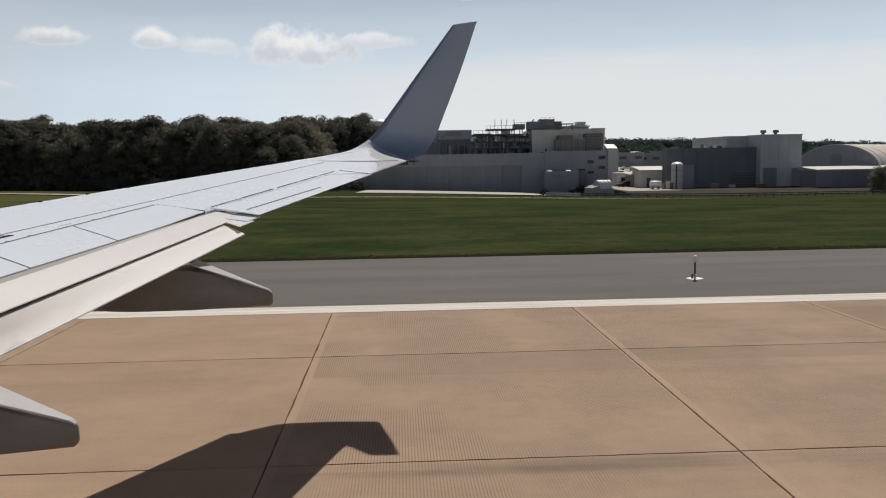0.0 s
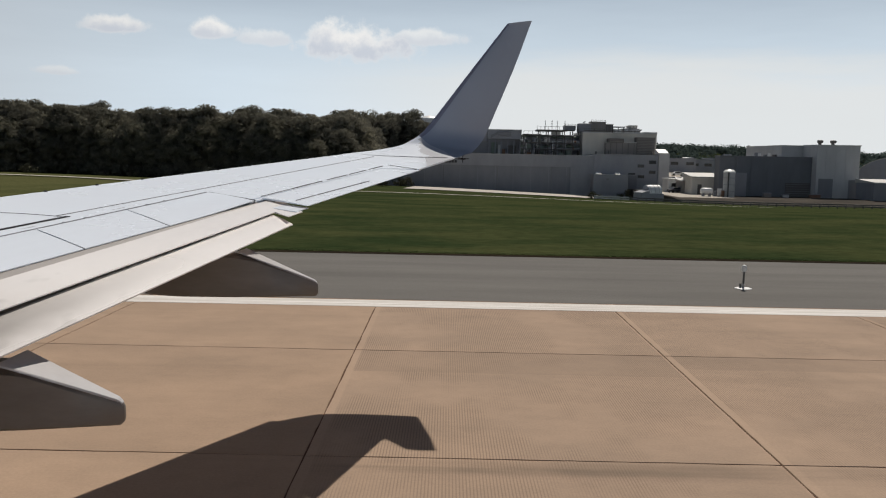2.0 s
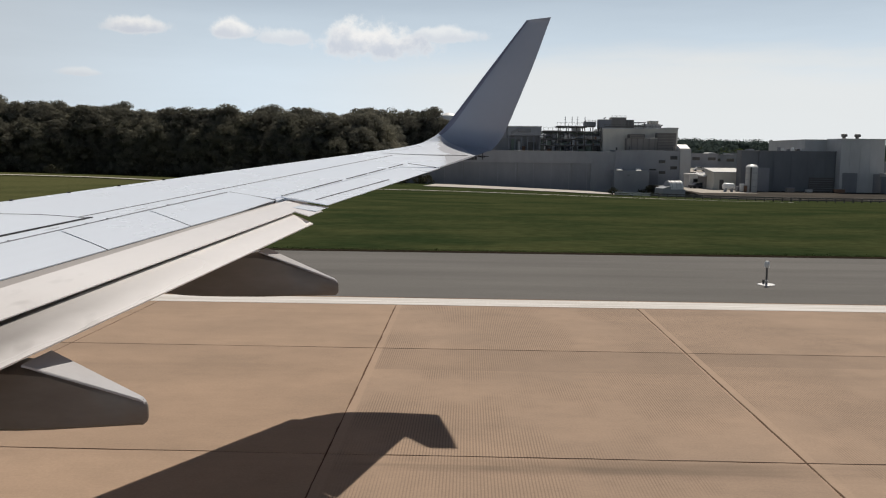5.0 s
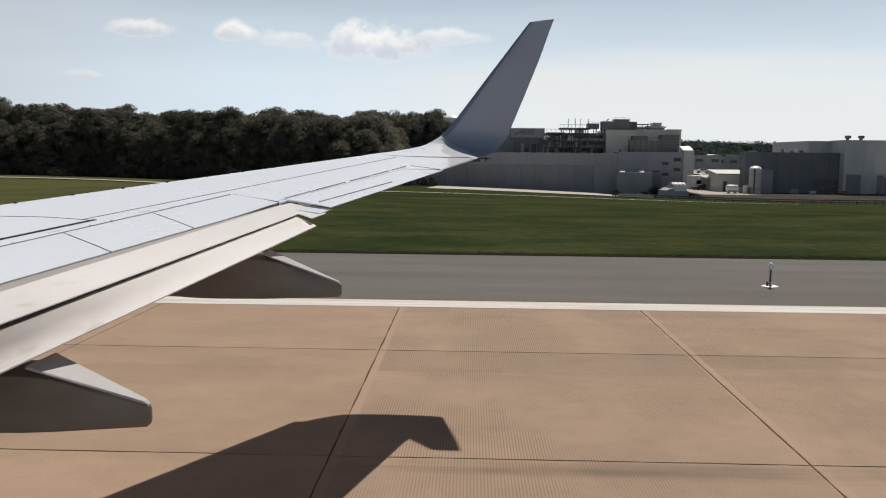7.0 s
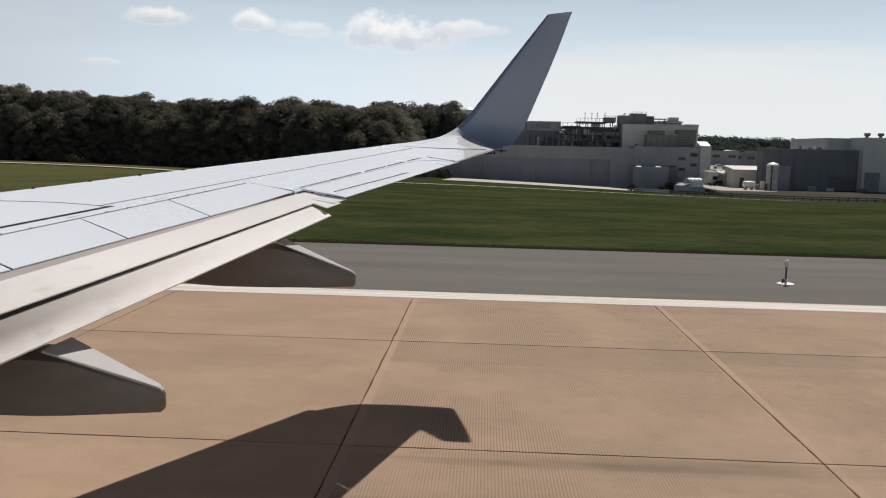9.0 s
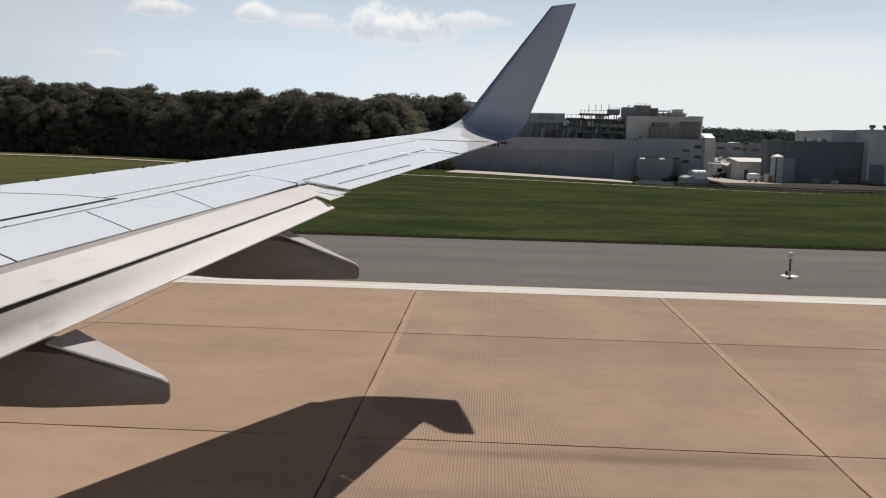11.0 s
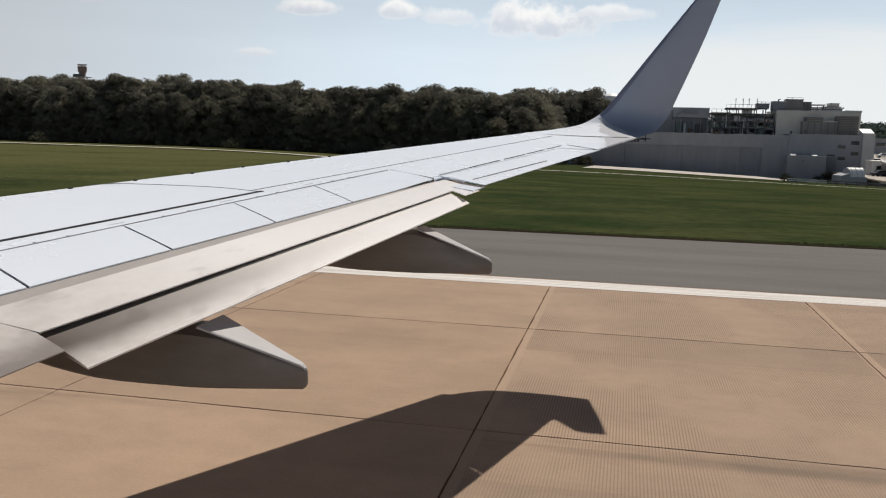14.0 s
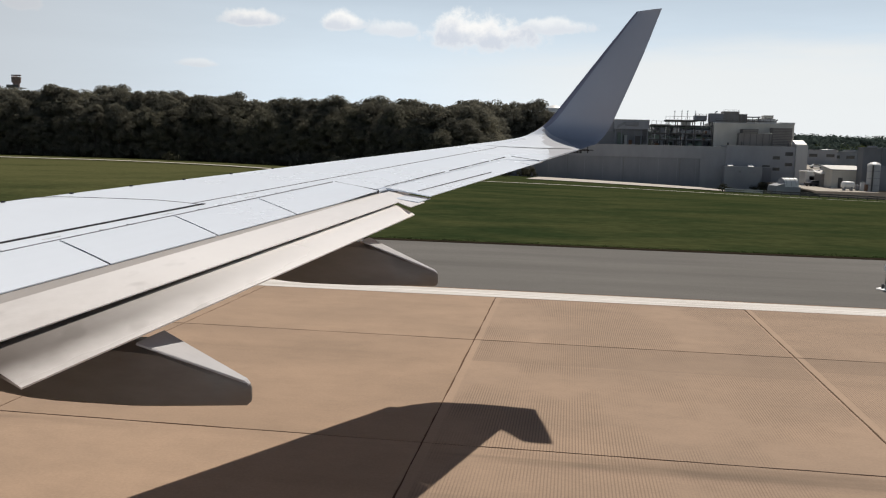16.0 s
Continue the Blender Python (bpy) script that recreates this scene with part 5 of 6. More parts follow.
    part("vessel", lathe([(1.1, 4.6), (1.1, 7.4), (0.6, 8.0), (0.12, 8.2)], 14, (36.0, 260.0, 0)), "vessel_green", rack, smooth=True)
    for x in (28.9, 30.9, 32.5, 34.7):
        mast = thing("vent_mast", "slim grey vent mast with short cross arms", "mast", (x, 260, 12.2), group="vent masts")
        part("pole", rod((0, 0, 0), (0, 0, 2.85), 0.06, 6), "steel_dark", mast)
        for z in (0.9, 1.4, 1.9, 2.4):
            part("arm", box(-0.30, 0.12, -0.04, 0.04, z, z + 0.12), "wall_mid", mast)
    dish = thing("satellite_dish", "pale round satellite dish on a short mast", "satellite dish", (4.6, 264, 4.6))
    bowl = lathe([(0.05, 0.0), (1.2, 0.22), (2.2, 0.80), (2.9, 1.55), (2.85, 1.58), (2.1, 0.90), (1.1, 0.34), (0.05, 0.12)], 26)
    bmesh.ops.transform(bowl, matrix=pose(0, 0, 4.4, 62, 0, -62), verts=bowl.verts)
    part("bowl", bowl, "tank_white", dish, smooth=True)
    part("mast", rod((0, 0, -0.3), (0, 0, 4.4), 0.32, 8), "steel_dark", dish)
    part("yoke", box(-0.9, 0.9, -0.4, 0.4, 3.4, 4.3, 0.1), "wall_dark", dish)
    # water tower
    g = land(-7.0, 320)
    tower = thing("water_tower", "white water tower, round tank on slim legs", "water tower", (-7.0, 320, g))
    part("tank", lathe([(0.2, 12.6 - g), (2.2, 12.8 - g), (3.5, 13.7 - g), (3.6, 16.6 - g), (3.3, 17.5 - g), (1.8, 18.3 - g), (0.2, 18.6 - g)], 26), "tank_white", tower, smooth=True)
    for k in range(6):
        ang = math.pi / 3 * k + 0.2
        part("leg", rod((3.3 * math.cos(ang), 3.3 * math.sin(ang), -0.5), (3.2 * math.cos(ang), 3.2 * math.sin(ang), 14.0 - g), 0.26, 8), "tank_white", tower)
    part("riser", rod((0, 0, -0.5), (0, 0, 13.0 - g), 0.5, 10), "tank_white", tower)
    part("catwalk", lathe([(3.55, 14.0 - g), (4.2, 14.0 - g), (4.2, 14.2 - g), (3.55, 14.2 - g)], 26), "tank_white", tower)
    # lattice mast over the wood
    gz = land(-205, 300)
    mast = thing("radar_mast", "dark radar cabin on a lattice mast above the trees", "radar mast", (-205, 300, gz))
    for dx in (-1.1, 1.1):
        for dy in (-1.1, 1.1):
            part("leg", rod((dx, dy, -0.5), (dx, dy, 20.4 - gz), 0.14, 6), "wall_dark", mast)
    part("platform", box(-2.4, 2.4, -2.4, 2.4, 20.3 - gz, 20.6 - gz), "wall_dark", mast)
    part("railing", box(-2.4, 2.4, -2.42, -2.36, 20.6 - gz, 21.5 - gz), "steel_dark", mast)
    part("cabin", lathe([(1.1, 20.6 - gz), (1.2, 22.0 - gz), (1.6, 22.6 - gz), (1.7, 24.4 - gz), (1.2, 24.6 - gz)], 10), "mast_brown", mast, "flared brown cabin")
    part("antenna", box(-1.9, 1.9, -0.3, 0.3, 24.8 - gz, 25.3 - gz, 0.1), "mast_brown", mast)
    part("spindle", rod((0, 0, 24.4 - gz), (0, 0, 24.9 - gz), 0.2, 8), "steel_dark", mast)
    # dark and pale stores to the east
    b2 = YARD_Z - 1.2
    dark = thing("dark_store", "dark grey windowless metal store", "building")
    part("wall", box(70.6, 89.0, 213, 222, b2, 5.15, 0.05), "store_dark", dark)
    part("parapet", box(66.4, 89.1, 212.85, 217.2, 5.1, 5.32, 0.04), "store_dark", dark)
    part("side_bay", box(66.5, 70.6, 213.3, 217, b2, 5.15, 0.05), "store_dark", dark)
    part("side_annexe", box(69.3, 72.4, 210.4, 213.02, b2, 1.2, 0.05), "wall_mid", dark)
    for k in range(4):
        part("pilaster", box(74.2 + 4.1 * k, 74.3 + 4.1 * k, 212.93, 213.02, b2, 5.1), "store_dark", dark)
    for x, w, h, skin in ((68.4, 1.9, 0.35, "wall_mid"), (76.2, 0.5, 0.9, "wall_dark"), (77.1, 0.35, 0.75, "tank_white"), (78.4, 0.6, 0.45, "wall_dark"), (79.6, 0.3, 0.8, "tank_white"), (80.6, 0.8, 0.5, "steel_dark"), (81.9, 0.5, 0.6, "wall_light")):
        part("vent", box(x, x + w, 216, 217, 5.3, 5.32 + h, 0.04), skin, dark)
    part("door", box(82.8, 88.7, 212.86, 213.02, b2, -1.05), "steel_dark", dark, "dark roller door")
    for k in range(6):
        part("door_rib", box(82.9, 88.6, 212.80, 212.88, -4.2 + 0.55 * k, -4.12 + 0.55 * k), "wall_dark", dark)
    pale = thing("pale_store", "tall pale metal-clad store with roof vents", "building")
    part("wall", box(83.7, 99.5, 219, 245, b2, 8.05, 0.05), "wall_light", pale)
    part("parapet", box(83.6, 99.6, 218.85, 245.2, 8.0, 8.25, 0.04), "wall_light", pale)
    part("front_wall", box(89.05, 99.4, 210.5, 219.02, b2, 8.15, 0.05), "wall_light", pale)
    part("front_parapet", box(89.0, 99.5, 210.35, 219.0, 8.1, 8.36, 0.04), "wall_light", pale)
    for k in range(3):
        part("pilaster", box(91.2 + 2.4 * k, 91.28 + 2.4 * k, 210.43, 210.52, b2, 8.1), "wall_light", pale)
    for x0, x1, top in ((89.7, 93.2, 0.2), (97.0, 99.0, 0.0)):
        part("door", box(x0, x1, 210.38, 210.52, b2, top), "wall_dark", pale, "tall dark door")
    for x in (94.4, 97.7):
        vent = part("roof_vent", lathe([(0.42, 0), (0.42, 0.8), (0.55, 0.9)], 10, (x, 222, 8.2)), "steel_dark", pale)
        part("cowl", box(x - 0.6, x + 0.75, 221.5, 222.5, 9.0, 9.75, 0.25), "steel_dark", vent)
    # round-roofed hangar behind a low shed
    hangar = thing("arched_hangar", "cream quonset hangar with a grey end wall", "hangar", (111, 216, 0), -48)
    arch = [(10.4 * math.cos(q), -0.9 + 6.5 * math.sin(q)) for q in [math.pi * i / 28 for i in range(29)]]
    part("end_wall", loft([[(x, y, z) for x, z in arch] for y in (0, 0.5)]), "wall_grey", hangar, "grey end wall")
    part("roof", loft([[(x * 1.02, y, z * 1.02 + 0.05) for x, z in arch] for y in (0.3, 20, 42, 64)]), "hangar_skin", hangar, "cream metal arched roof", smooth=True)
    for k in range(10):
        part("roof_rib", loft([[(x * 1.028, y, z * 1.028 + 0.06) for x, z in arch] for y in (3 + 6 * k, 3.12 + 6 * k)]), "roof_pale", hangar)
    part("base_wall", box(-10.4, 10.4, 0.02, 63.9, b2, -0.88), "wall_grey", hangar)
    part("door", box(-1.6, 1.4, -0.12, 0.02, -0.6, 3.2), "wall_dark", hangar)
    shed = thing("long_shed", "low grey shed with a pale roof", "building")
    part("wall", box(98.2, 127, 200, 209, b2, -0.5, 0.05), "wall_mid", shed)
    part("roof", loft([[(x, 199.7, -0.5), (x, 199.7, -0.25), (x, 209.3, 0.35), (x, 209.3, -0.5)] for x in (98.0, 127.3)]), "roof_pale", shed)
    part("end_wall", box(98.0, 106.0, 199.8, 200.02, b2, -0.52), "wall_dark", shed)
    # yard between the stores
    # the stores' shade on the ground is put into the lot's dark colour
    solid("lot", loft([[(x, 182, YARD_Z - 2.0), (x, 182, YARD_Z - 1.2), (x, 198, YARD_Z - 0.02), (x, 248.4, YARD_Z - 0.02), (x, 248.4, YARD_Z - 2.0)] for x in (51.5, 132)]), "lot", "dark asphalt lot in front of the stores, their shade in its colour", "yard", "structure")
    solid("yard", box(53.0, 66, 198.2, 247, YARD_Z - 0.01, YARD_Z + 0.004), "yard", "pale gravel works yard", "yard", "structure")
    solid("car_park", loft([[(x, 251.5, YARD_Z - 2), (x, 251.5, YARD_Z + 0.1), (x, 330, -0.35), (x, 330, -6)] for x in (63.6, 100)]), "yard", "pale sloping car park behind the yard", "car park", "structure")
    silo = thing("silo", "white upright silo with a domed cap", "silo", (66.75, 206, YARD_Z))
    part("shell", lathe([(1.35, -0.1), (1.35, 5.7)], 20), "wall_light", silo, smooth=True)
    part("cap", lathe([(1.42, 5.68), (1.38, 5.95), (0.9, 6.35), (0.1, 6.5)], 20), "tank_white", silo, "sunlit white domed cap", smooth=True)
    part("ladder", box(-0.75, -0.45, -1.45, -1.25, 0, 5.8), "steel_dark", silo)
    for k in range(3):
        part("hoop", lathe([(1.36, 1.2 + 1.6 * k), (1.41, 1.22 + 1.6 * k), (1.41, 1.32 + 1.6 * k), (1.36, 1.34 + 1.6 * k)], 20), "wall_grey", silo)
    hut = thing("yard_hut", "cream yard building with a shallow pale roof", "building", (61.3, 218, YARD_Z))
    part("wall", loft([[(0.0, y, -0.3), (7.4, y, -0.3), (7.4, y, 4.35), (0.0, y, 4.35)] for y in (0, 8)]), "wall_cream", hut)
    part("roof", loft([[(x, -0.4, 4.3), (x, -0.4, 4.45), (x, 8.4, 5.3), (x, 8.4, 4.4)] for x in (-0.3, 7.7)]), "roof_pale", hut)
    part("door", box(1.5, 2.5, -0.1, 0.02, -0.2, 2.5), "steel_dark", hut)
    part("downpipe", rod((7.0, -0.1, -0.2), (7.0, -0.1, 4.3), 0.09, 6), "steel_dark", hut)
    part("gutter", box(-0.3, 7.7, -0.5, -0.38, 4.22, 4.36, 0.03), "wall_grey", hut)
    lean = thing("lean_to_shed", "small brown shed with a sloping pale roof", "shed", (60.6, 224, YARD_Z))
    part("wall", loft([[(0.0, y, -0.3), (2.6, y, -0.3), (2.6, y, 3.7), (0.0, y, 3.0)] for y in (0, 6)]), "louvre_brown", lean)
    part("roof", loft([[(x, -0.3, z), (x, -0.3, z + 0.18), (x, 6.3, z + 0.5), (x, 6.3, z)] for x, z in ((-0.2, 3.0), (2.75, 3.72))]), "roof_pale", lean)
    part("door", box(0.8, 1.6, -0.1, 0.02, -0.2, 2.2), "steel_dark", lean)
    part("window", box(1.9, 2.4, -0.1, 0.02, 1.2, 2.2), "glass_dark", lean)
    gate = thing("loading_shed", "white loading shed with a dark open bay", "shed", (58.9, 231, YARD_Z))
    part("front_wall", box(-0.2, 0.75, 0, 0.3, -0.3, 3.35), "wall_white", gate)
    part("front_wall", box(3.1, 3.6, 0, 0.3, -0.3, 3.35), "wall_white", gate)
    part("lintel", box(0.75, 3.1, 0, 0.3, 2.35, 3.35), "wall_white", gate)
    for x in (-0.2, 3.3):
        part("side_wall", box(x, x + 0.3, 0.3, 6, -0.3, 3.35), "wall_light", gate)
    part("roof", box(-0.4, 3.8, -0.25, 6.2, 3.35, 3.6), "roof_white", gate)
    part("back_wall", box(0.1, 3.3, 5.6, 6, -0.3, 3.35), "wall_dark", gate)
    zs = land(46.4, 200)
    tent = thing("arched_shelter", "small white half-round metal shelter beside the road", "shelter", (47.0, 200, zs), 18)
    half = [(1.5 * math.cos(math.pi * i / 14), 1.7 * math.sin(math.pi * i / 14)) for i in range(15)]
    up = -3.9 - zs
    part("shell", loft([[(q, y, z + up + 0.35) for y, z in half] + [(q, -1.5, up - 0.6), (q, 1.5, up - 0.6)] for q in (-1.3, 2.0)]), "tank_white", tent, smooth=True)
    part("end_wall", loft([[(q, y * 0.97, z * 0.97 + up + 0.35) for y, z in half] + [(q, -1.45, up - 0.6), (q, 1.45, up - 0.6)] for q in (-1.5, -1.29)]), "wall_grey", tent)
    part("plinth", loft([[(-3.4, y, up + 0.35), (-1.45, y, up + 0.9), (-1.45, y, -0.4), (-3.6, y, -0.4)] for y in (-1.8, 1.8)]), "wall_grey", tent)
    part("footing", box(-1.45, 2.3, -1.8, 1.8, -0.5, up + 0.1, 0.05), "wall_grey", tent)
    for k in range(3):
        part("hoop", loft([[(q, y * 1.03, z * 1.03 + up + 0.35) for y, z in half] for q in (-0.9 + 1.1 * k, -0.82 + 1.1 * k)]), "roof_pale", tent)
    tank = thing("tank", "white horizontal storage tank on saddles", "tank", (61.5, 206, YARD_Z), group="storage tanks")
    shell = lathe([(0.1, -1.45), (0.55, -1.35), (0.78, -1.05), (0.78, 1.05), (0.55, 1.35), (0.1, 1.45)], 20)
    bmesh.ops.transform(shell, matrix=pose(0, 0, 1.25, 0, 90, 0), verts=shell.verts)
    part("shell", shell, "tank_white", tank, smooth=True)
    for sx in (-0.75, 0.75):
        part("saddle", box(sx - 0.18, sx + 0.18, -0.65, 0.65, -0.2, 0.85), "wall_grey", tank)
    for x, y, w, h, skin, label in ((64.3, 206, 0.9, 1.9, "tank_white", "white upright cabinet in the yard"), (63.6, 207, 0.6, 1.2, "wall_mid", "grey electrical cabinet in the yard"), (65.0, 205, 0.5, 1.5, "rust", "rusty pump housing in the yard"), (75.5, 207, 1.8, 1.0, "louvre_brown", "brown crate beside the store"), (86.2, 206, 2.4, 0.9, "rust", "low rusty scrap skip"), (80.0, 207, 1.5, 0.7, "wall_light", "pale pallet stack beside the store")):
        unit = thing("yard_cabinet", label, "cabinet", (x, y, YARD_Z), group="yard cabinets")
        part("body", box(0, w, 0, 0.9, 0.08, h, 0.05), skin, unit)
        part("foot", box(0.05, w - 0.05, 0.05, 0.85, -0.25, 0.10), "steel_dark", unit)
        part("hood", box(-0.05, w + 0.05, -0.05, 0.95, h - 0.02, h + 0.08, 0.02), "wall_grey", unit)
    # low far buildings behind
    for x, y, w, top in ((83.0, 330, 22, 4.7), (98.5, 338, 9.5, 4.3), (112, 345, 14, 5.0), (150, 360, 30, 6.0), (205, 340, 50, 6.0)):
        far = thing("low_block", "low grey works building in the distance", "building")
        z = land(x, y)
        part("wall", box(x - w / 2, x + w / 2, y, y + 15, z - 1, top, 0.05), "wall_grey", far)
        part("roof", box(x - w / 2 - 0.3, x + w / 2 + 0.3, y - 0.3, y + 15.3, top, top + 0.3, 0.05), "wall_mid", far)
        n = max(2, int(w / 4.5))
        window_grid(far, x - w / 2 + 2.2, (w - 4.4) / (n - 1), n, top - 2.2, 1, 1, 2.6, 0.9, y)
    dome = thing("dome_store", "small pale domed store among far roofs", "store", (97, 348, 0))
    part("shell", loft([[(3.2 * math.cos(q), y, 3.0 + 2.4 * math.sin(q)) for q in [math.pi * i / 12 for i in range(13)]] + [(-3.2, y, -8), (3.2, y, -8)] for y in (0, 9)]), "tank_white", dome, smooth=True)
    pad = bmesh.new()
    rows = []
    for k in range(13):
        x = -9 + 3.6 * k
        near, far_y = 178 - 0.6 * k, 247.0
        rows.append([pad.verts.new((x, near + (far_y - near) * j / 14, land(x, near + (far_y - near) * j / 14) + 0.12)) for j in range(15)])
    for r0, r1 in zip(rows, rows[1:]):
        for j in range(14):
            pad.faces.new((r0[j], r1[j], r1[j + 1], r0[j + 1]))
    solid("gravel_apron", pad, "road", "pale gravel strip in front of the grey hall", "apron", "structure")


def make_car(mat, label):
    car = thing("car", label, "car", group="parked cars in the yard")
    prof = [(-2.2, 0.35), (-2.2, 0.85), (-1.5, 0.95), (-0.9, 1.42), (0.7, 1.45), (1.4, 0.98), (2.15, 0.85), (2.2, 0.35)]
    part("body", loft([[(x, y, z) for x, z in prof] for y in (-0.85, 0.85)]), mat, car)
    part("glass", loft([[(x, y, z) for x, z in ((-1.3, 0.98), (-0.85, 1.36), (0.65, 1.38), (1.2, 1.0))] for y in (-0.87, 0.87)]), "glass_dark", car)
    for x in (-1.4, 1.4):
        for y in (-0.78, 0.78):
            tyre = lathe([(0.15, -0.1), (0.33, -0.1), (0.33, 0.1), (0.15, 0.1)], 12)
            bmesh.ops.transform(tyre, matrix=pose(x, y, 0.33, 90, 0, 0), verts=tyre.verts)
            part("tyre", tyre, "rubber", car)
    return car


def build_yard_things():
    rng = random.Random(3)
    protos = [make_car("car_silver", "silver parked car in the works yard"), make_car("car_dark", "dark parked car in the works yard"), make_car("tank_white", "white parked car in the works yard")]
    for i, (x, y) in enumerate(((68.5, 262), (71.5, 268), (70.5, 275), (76.0, 282), (79.5, 290), (73.5, 284), (68.0, 270), (59.5, 226), (84.0, 300), (78.0, 272), (74.5, 264), (82.0, 310))):
        z = YARD_Z if y < 250 else YARD_Z + 0.1 + (4.0 / 78.5) * (y - 251.5)
        m = pose(x, y, z, 0, 0, rng.uniform(-30, 30))
        if i < 3:
            protos[i].matrix_basis = m
        else:
            copy_thing(protos[i % 3], m)
    # perimeter road: behind the grass by the wood, a narrow service strip before the works
    bm = bmesh.new()
    pts = []
    for k in range(150):
        x = -260 + 2.05 * k
        pts.append((x, 121.0 + 40.0 * (1 - step(-75.0, -12.0, x)), 1.25 + 1.9 * (1 - step(-60.0, -20.0, x)) - 0.5 * step(25, 46, x)))
    verts = [[bm.verts.new((x, y + d, land(x, y + d) + 0.14)) for d in (-w, 0.0, w)] for x, y, w in pts]
    for a, b in zip(verts, verts[1:]):
        for j in (0, 1):
            bm.faces.new((a[j], b[j], b[j + 1], a[j + 1]))
    solid("perimeter_road", bm, "road", "pale concrete perimeter road behind the grass", "road", "structure")
    rail = thing("guard_rail", "low dark steel guard rail on posts along the perimeter road", "guard rail")
    prev = None
    for k in range(70):
        x = 25.5 + 1.5 * k
        y = 150.0 - (0.15 * (x - 110) if x > 110 else 0)
        z = land(x, y)
        part("post", box(x - 0.08, x + 0.08, y - 0.08, y + 0.08, z - 0.4, z + 0.72), "steel_dark", rail)
        if prev:
            for h in (0.34, 0.66):
                part("rail", box(prev[0], x, y - 0.18, y - 0.09, prev[2] + h - 0.10, prev[2] + h + 0.10), "steel_dark" if k > 4 else "wall_light", rail)
        prev = (x, y, z)


def build_far_side():
    """Things past the arched hangar: a long brown parking deck with cars on its roof, a canopy frame and marker posts."""
    z = land(330, 300)
    deck = thing("parking_deck", "long brown concrete parking deck with open storeys", "building", (330, 300, z), -18)
    for k in range(4):
        part("floor_slab", box(-75, 75, 0, 30, 3.4 * k + 2.6, 3.4 * k + 3.6, 0.05), "brick_brown", deck)
    part("back_wall", box(-75, 75, 29, 30, -1, 13.4), "wall_dark", deck)
    for k in range(26):
        part("column", box(-74.5 + 5.94 * k, -73.9 + 5.94 * k, 0.3, 0.9, -1, 13.2), "wall_cream", deck)
    part("roof_hut", box(-52, -36, 8, 18, 13.8, 19.5, 0.1), "roof_white", deck, "white rooftop stair house")
    top = Matrix.Translation((330, 300, z)) @ pose(0, 0, 0, 0, 0, -18)
    rng = random.Random(8)
    roof_car = make_car("car_silver", "silver car parked on the deck's roof")
    roof_car.matrix_basis = top @ pose(-20, 3.2, 13.8, 0, 0, 90)
    roof_car["group"] = "cars on the parking deck"
    for k in range(16):
        copy_thing(roof_car, top @ pose(-68 + 8.3 * k + rng.uniform(-1, 1), 3.2, 13.8, 0, 0, 90 + rng.uniform(-4, 4)))
    gz = land(210, 150)
    canopy = thing("steel_canopy", "rust-brown open steel canopy frame on tall columns", "canopy", (210, 150, gz), -40)
    for x in (-14, -5, 5, 14):
        for y in (0, 8):
            part("column", box(x - 0.3, x + 0.3, y - 0.3, y + 0.3, -0.5, 7.0), "rust", canopy)
    part("roof", box(-15, 15, -1, 9, 7.0, 8.0, 0.1), "rust", canopy)
    for k in range(5):
        x, y = 96 + 2.2 * k, 47 - 0.6 * k
        post = thing("marker_post", "slim dark bent-top post on the asphalt", "post", (x, y, 0.0), group="row of marker posts")
        part("shaft", rod((0, 0, 0), (0, 0, 1.9), 0.05, 8), "steel_dark", post)
        part("arm", rod((0, 0, 1.88), (0.28, 0, 1.92), 0.045, 8), "steel_dark", post)
        part("foot", lathe([(0.22, 0), (0.22, 0.03), (0.06, 0.05)], 14), "tank_white", post)


build_works()
build_yard_things()
build_far_side()



def turf_edge():
    """Uneven grass blades along the asphalt's edge and in front of it."""
    rng = random.Random(31)
    bm = bmesh.new()
    for k in range(16000):
        x, y = rng.uniform(-46, 52), 32.10 + abs(rng.gauss(0, 0.35))
        h, w, a = rng.uniform(0.02, 0.05), rng.uniform(0.012, 0.03), rng.uniform(0, math.pi)
        d, z = Vector((math.cos(a) * w, math.sin(a) * w, 0)), -0.02
        lean = Vector((rng.gauss(0, 0.03), rng.gauss(0, 0.03), h))
        p = Vector((x, y, z))
        bm.faces.new([bm.verts.new(p - d), bm.verts.new(p + d), bm.verts.new(p + lean)])
    solid("grass_blades", bm, "blade", "tufts of green grass at the edge of the asphalt", "grass", "stuff")


turf_edge()

# ---- on the runway ----


def edge_light(x, y, label, cap):
    lamp = thing("runway_edge_light", label, "runway light", (x, y, 0.0), group="runway edge lights")
    part("base_plate", lathe([(0.24, 0), (0.24, 0.018), (0.20, 0.03), (0.05, 0.035)], 20), "tank_white", lamp, "pale round base plate")
    part("stem", rod((0, 0, 0.03), (0, 0, 0.52), 0.028, 10), "steel_dark", lamp)
    part("coupling", rod((0, 0, 0.05), (0, 0, 0.14), 0.05, 10), "metal", lamp)
    part("lens", lathe([(0.055, 0.50), (0.075, 0.54), (0.075, 0.62), (0.05, 0.68), (0.01, 0.69)], 16), cap, lamp, "clear domed lens")
    part("cable_box", box(-0.11, -0.06, -0.03, 0.03, 0.02, 0.16, 0.008), "steel_dark", lamp)
    return lamp


edge_light(8.56, 24.67, "white elevated edge light on a frangible stem on asphalt", "tank_white")
for x, y in ((41.0, 25.2), (43.4, 24.8), (45.6, 24.4), (47.8, 24.0)):
    edge_light(x, y, "small dark elevated edge light standing on asphalt", "rust")

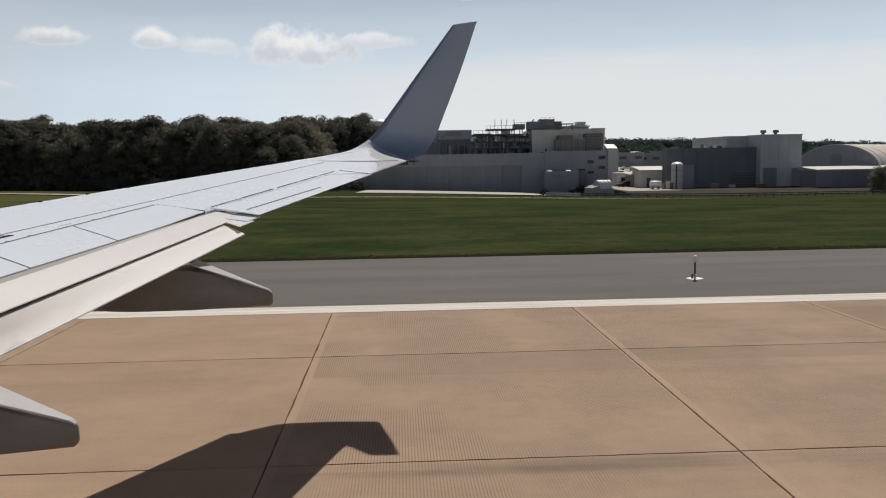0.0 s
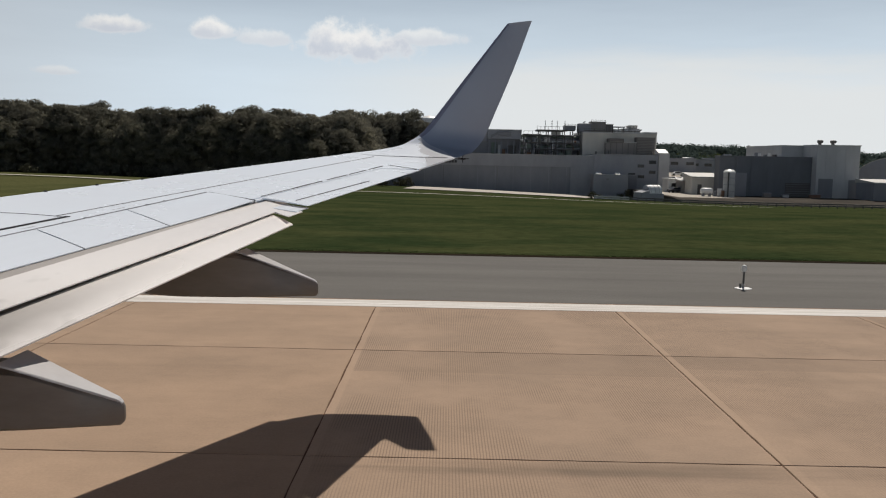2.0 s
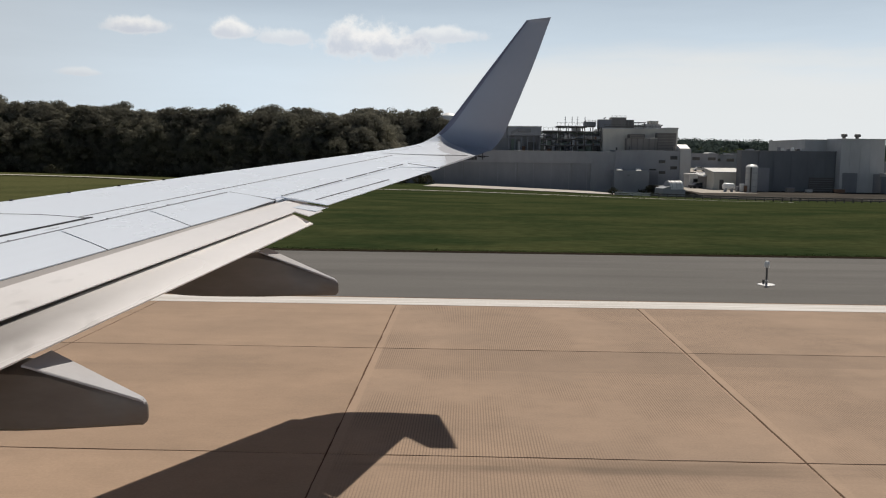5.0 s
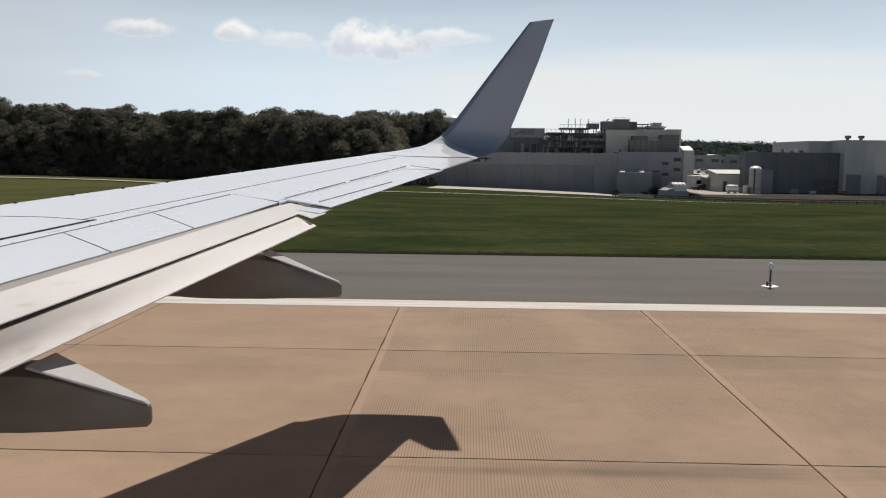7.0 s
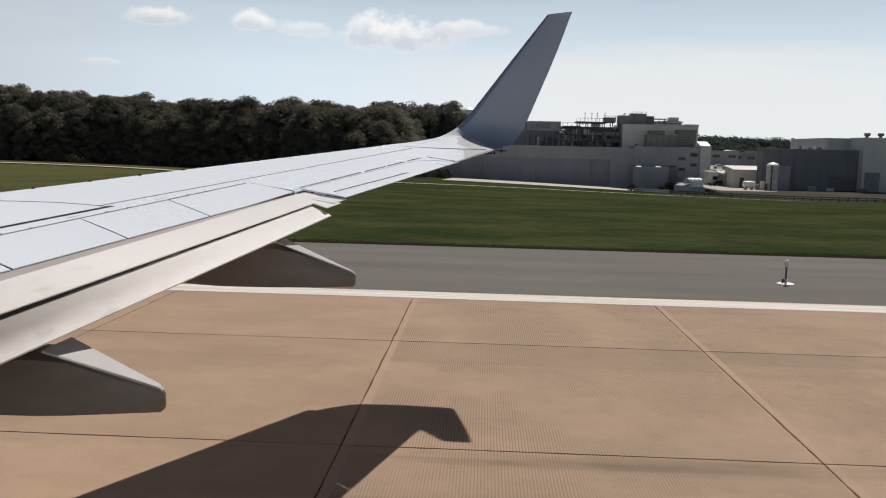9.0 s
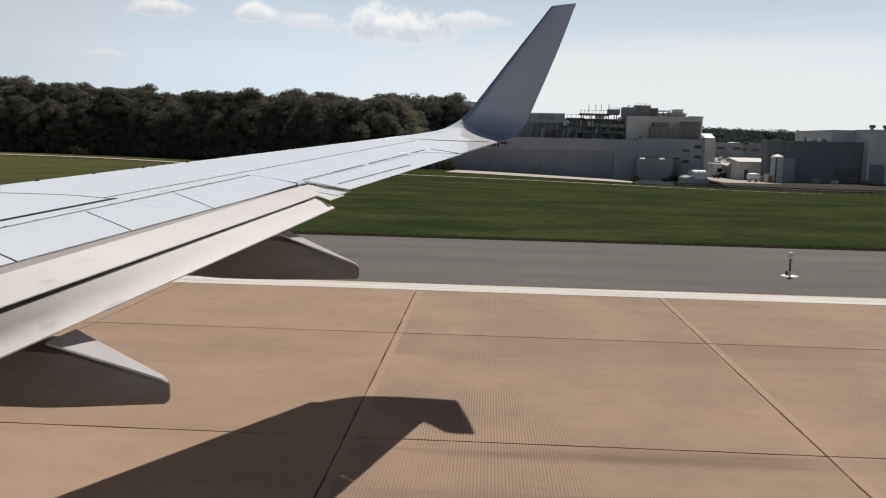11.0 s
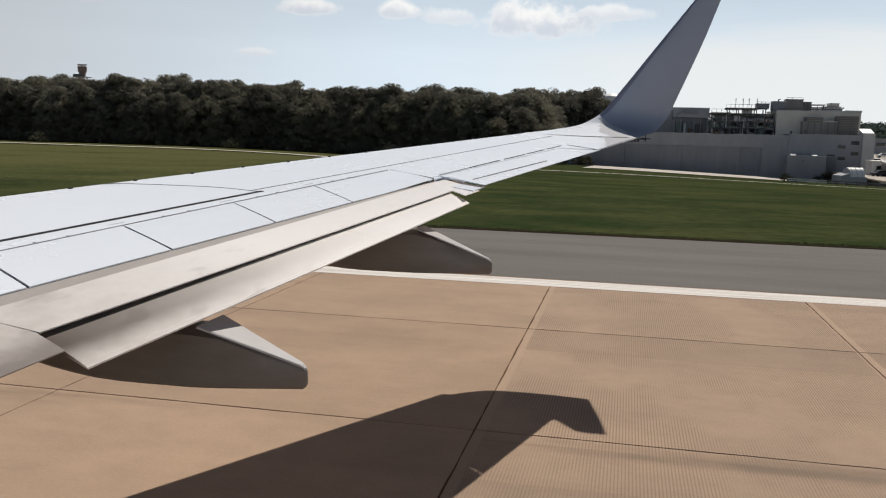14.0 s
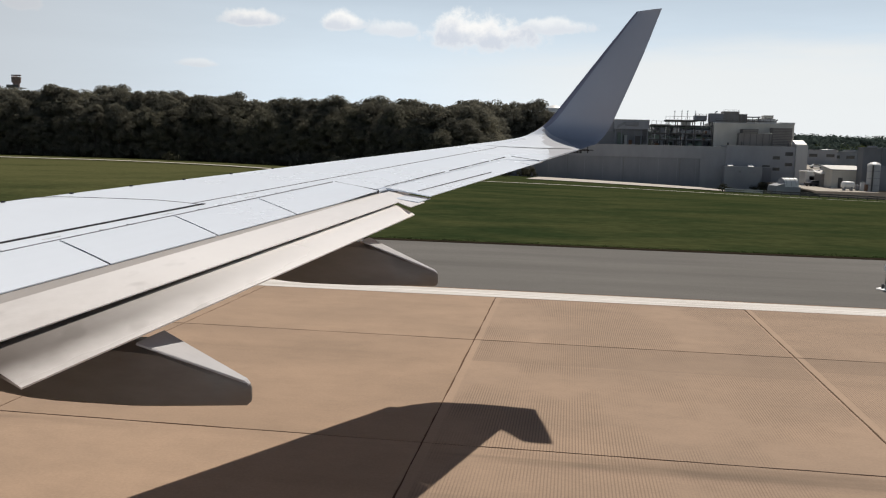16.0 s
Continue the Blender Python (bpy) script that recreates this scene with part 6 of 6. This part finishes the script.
solid("edge_stripe", box(-900, 30, JOINT_Y + SLAB + 4.65, JOINT_Y + SLAB + 5.59, 0.001, 0.005), "white", "broad white painted runway edge stripe", "stripe", "structure")
solid("edge_stripe", box(-900, 900, EDGE - 8 * SLAB + 0.15, EDGE - 8 * SLAB + 1.1, 0.001, 0.005), "white", "broad white painted runway edge stripe", "stripe", "structure")


def ribbon(name, pts, width, mat, label, z=0.004):
    bm = bmesh.new()
    pts = [Vector((x, y, z)) for x, y in pts]
    rows = []
    for i, p in enumerate(pts):
        d = (pts[min(i + 1, len(pts) - 1)] - pts[max(i - 1, 0)]).normalized()
        s = Vector((-d.y, d.x, 0)) * width / 2
        rows.append((bm.verts.new(p - s), bm.verts.new(p + s)))
    for a, b in zip(rows, rows[1:]):
        bm.faces.new((a[0], b[0], b[1], a[1]))
    return solid(name, bm, mat, label, "stripe", "structure")


ribbon("yellow_stripe", [(30, 21.0), (36, 20.6), (42, 19.6), (48, 17.6), (54, 14.6), (60, 10.6), (66, 5.6)], 0.5, "yellow", "yellow painted taxiway edge stripe", 0.007)
ribbon("yellow_stripe", [(24, 30.6), (33, 22.2), (36, 20.9)], 0.35, "yellow", "yellow painted taxiway edge stripe", 0.011)
ribbon("yellow_bar", [(49, 31.0), (46.2, 20.5)], 1.1, "yellow", "broad yellow painted bar across the asphalt", 0.015)

solid("taxiway", box(40, 170, 31.97, 62, -0.5, 0.0), "asphalt", "grey asphalt taxiway fillet beside the runway", "road", "structure")
ribbon("yellow_stripe", [(60, 60), (80, 44), (84, 41.5)], 0.4, "yellow", "yellow painted taxiway line", 0.004)
ribbon("yellow_stripe", [(84, 41.5), (168, 38)], 0.4, "yellow", "yellow painted taxiway line", 0.008)

# ---- runway slabs, each a piece of its own ----
def slab_shape(seed):
    """A slab with slightly crumbled edges and an eased upper arris."""
    rng = random.Random(seed)
    n, half, rim = 18, SLAB / 2 - 0.011, []
    for side in range(4):
        turn = Matrix.Rotation(math.pi / 2 * side, 3, "Z")
        for k in range(n):
            wander = 0.0 if k == 0 else 0.010 * noise.noise((seed * 7.0 + side * 3.1, k * 0.9, 0.5)) + rng.uniform(-0.004, 0.003)
            rim.append(turn @ Vector((-half + 2 * half * k / n, -half - wander, 0)))
    low = [Vector((p.x, p.y, -0.3)) for p in rim]
    arris = [Vector((p.x, p.y, -0.006)) for p in rim]
    top = [Vector((p.x * 0.9985, p.y * 0.9985, 0.0)) for p in rim]
    return loft([low, arris, top])


slab_meshes = [mesh_of("slab", slab_shape(seed), "slab") for seed in (1, 2, 3, 4)]
plain_meshes = [mesh_of("slab", slab_shape(seed), "concrete_far") for seed in (5, 6)]
runway = thing("runway", "tan grooved concrete runway of square slabs with dark joints", "runway", kind="structure")
for xs in NEAR_X:
    for row in range(8):
        ob = new("slab", slab_meshes[(int(xs) + row) % 4] if xs > JOINT_X - 0.1 else plain_meshes[row % 2])
        ob.location = (xs + SLAB / 2, EDGE - SLAB * (row + 0.5), -0.0008 * ((int(xs * 7) + row * 5) % 4))
        ob.parent = runway
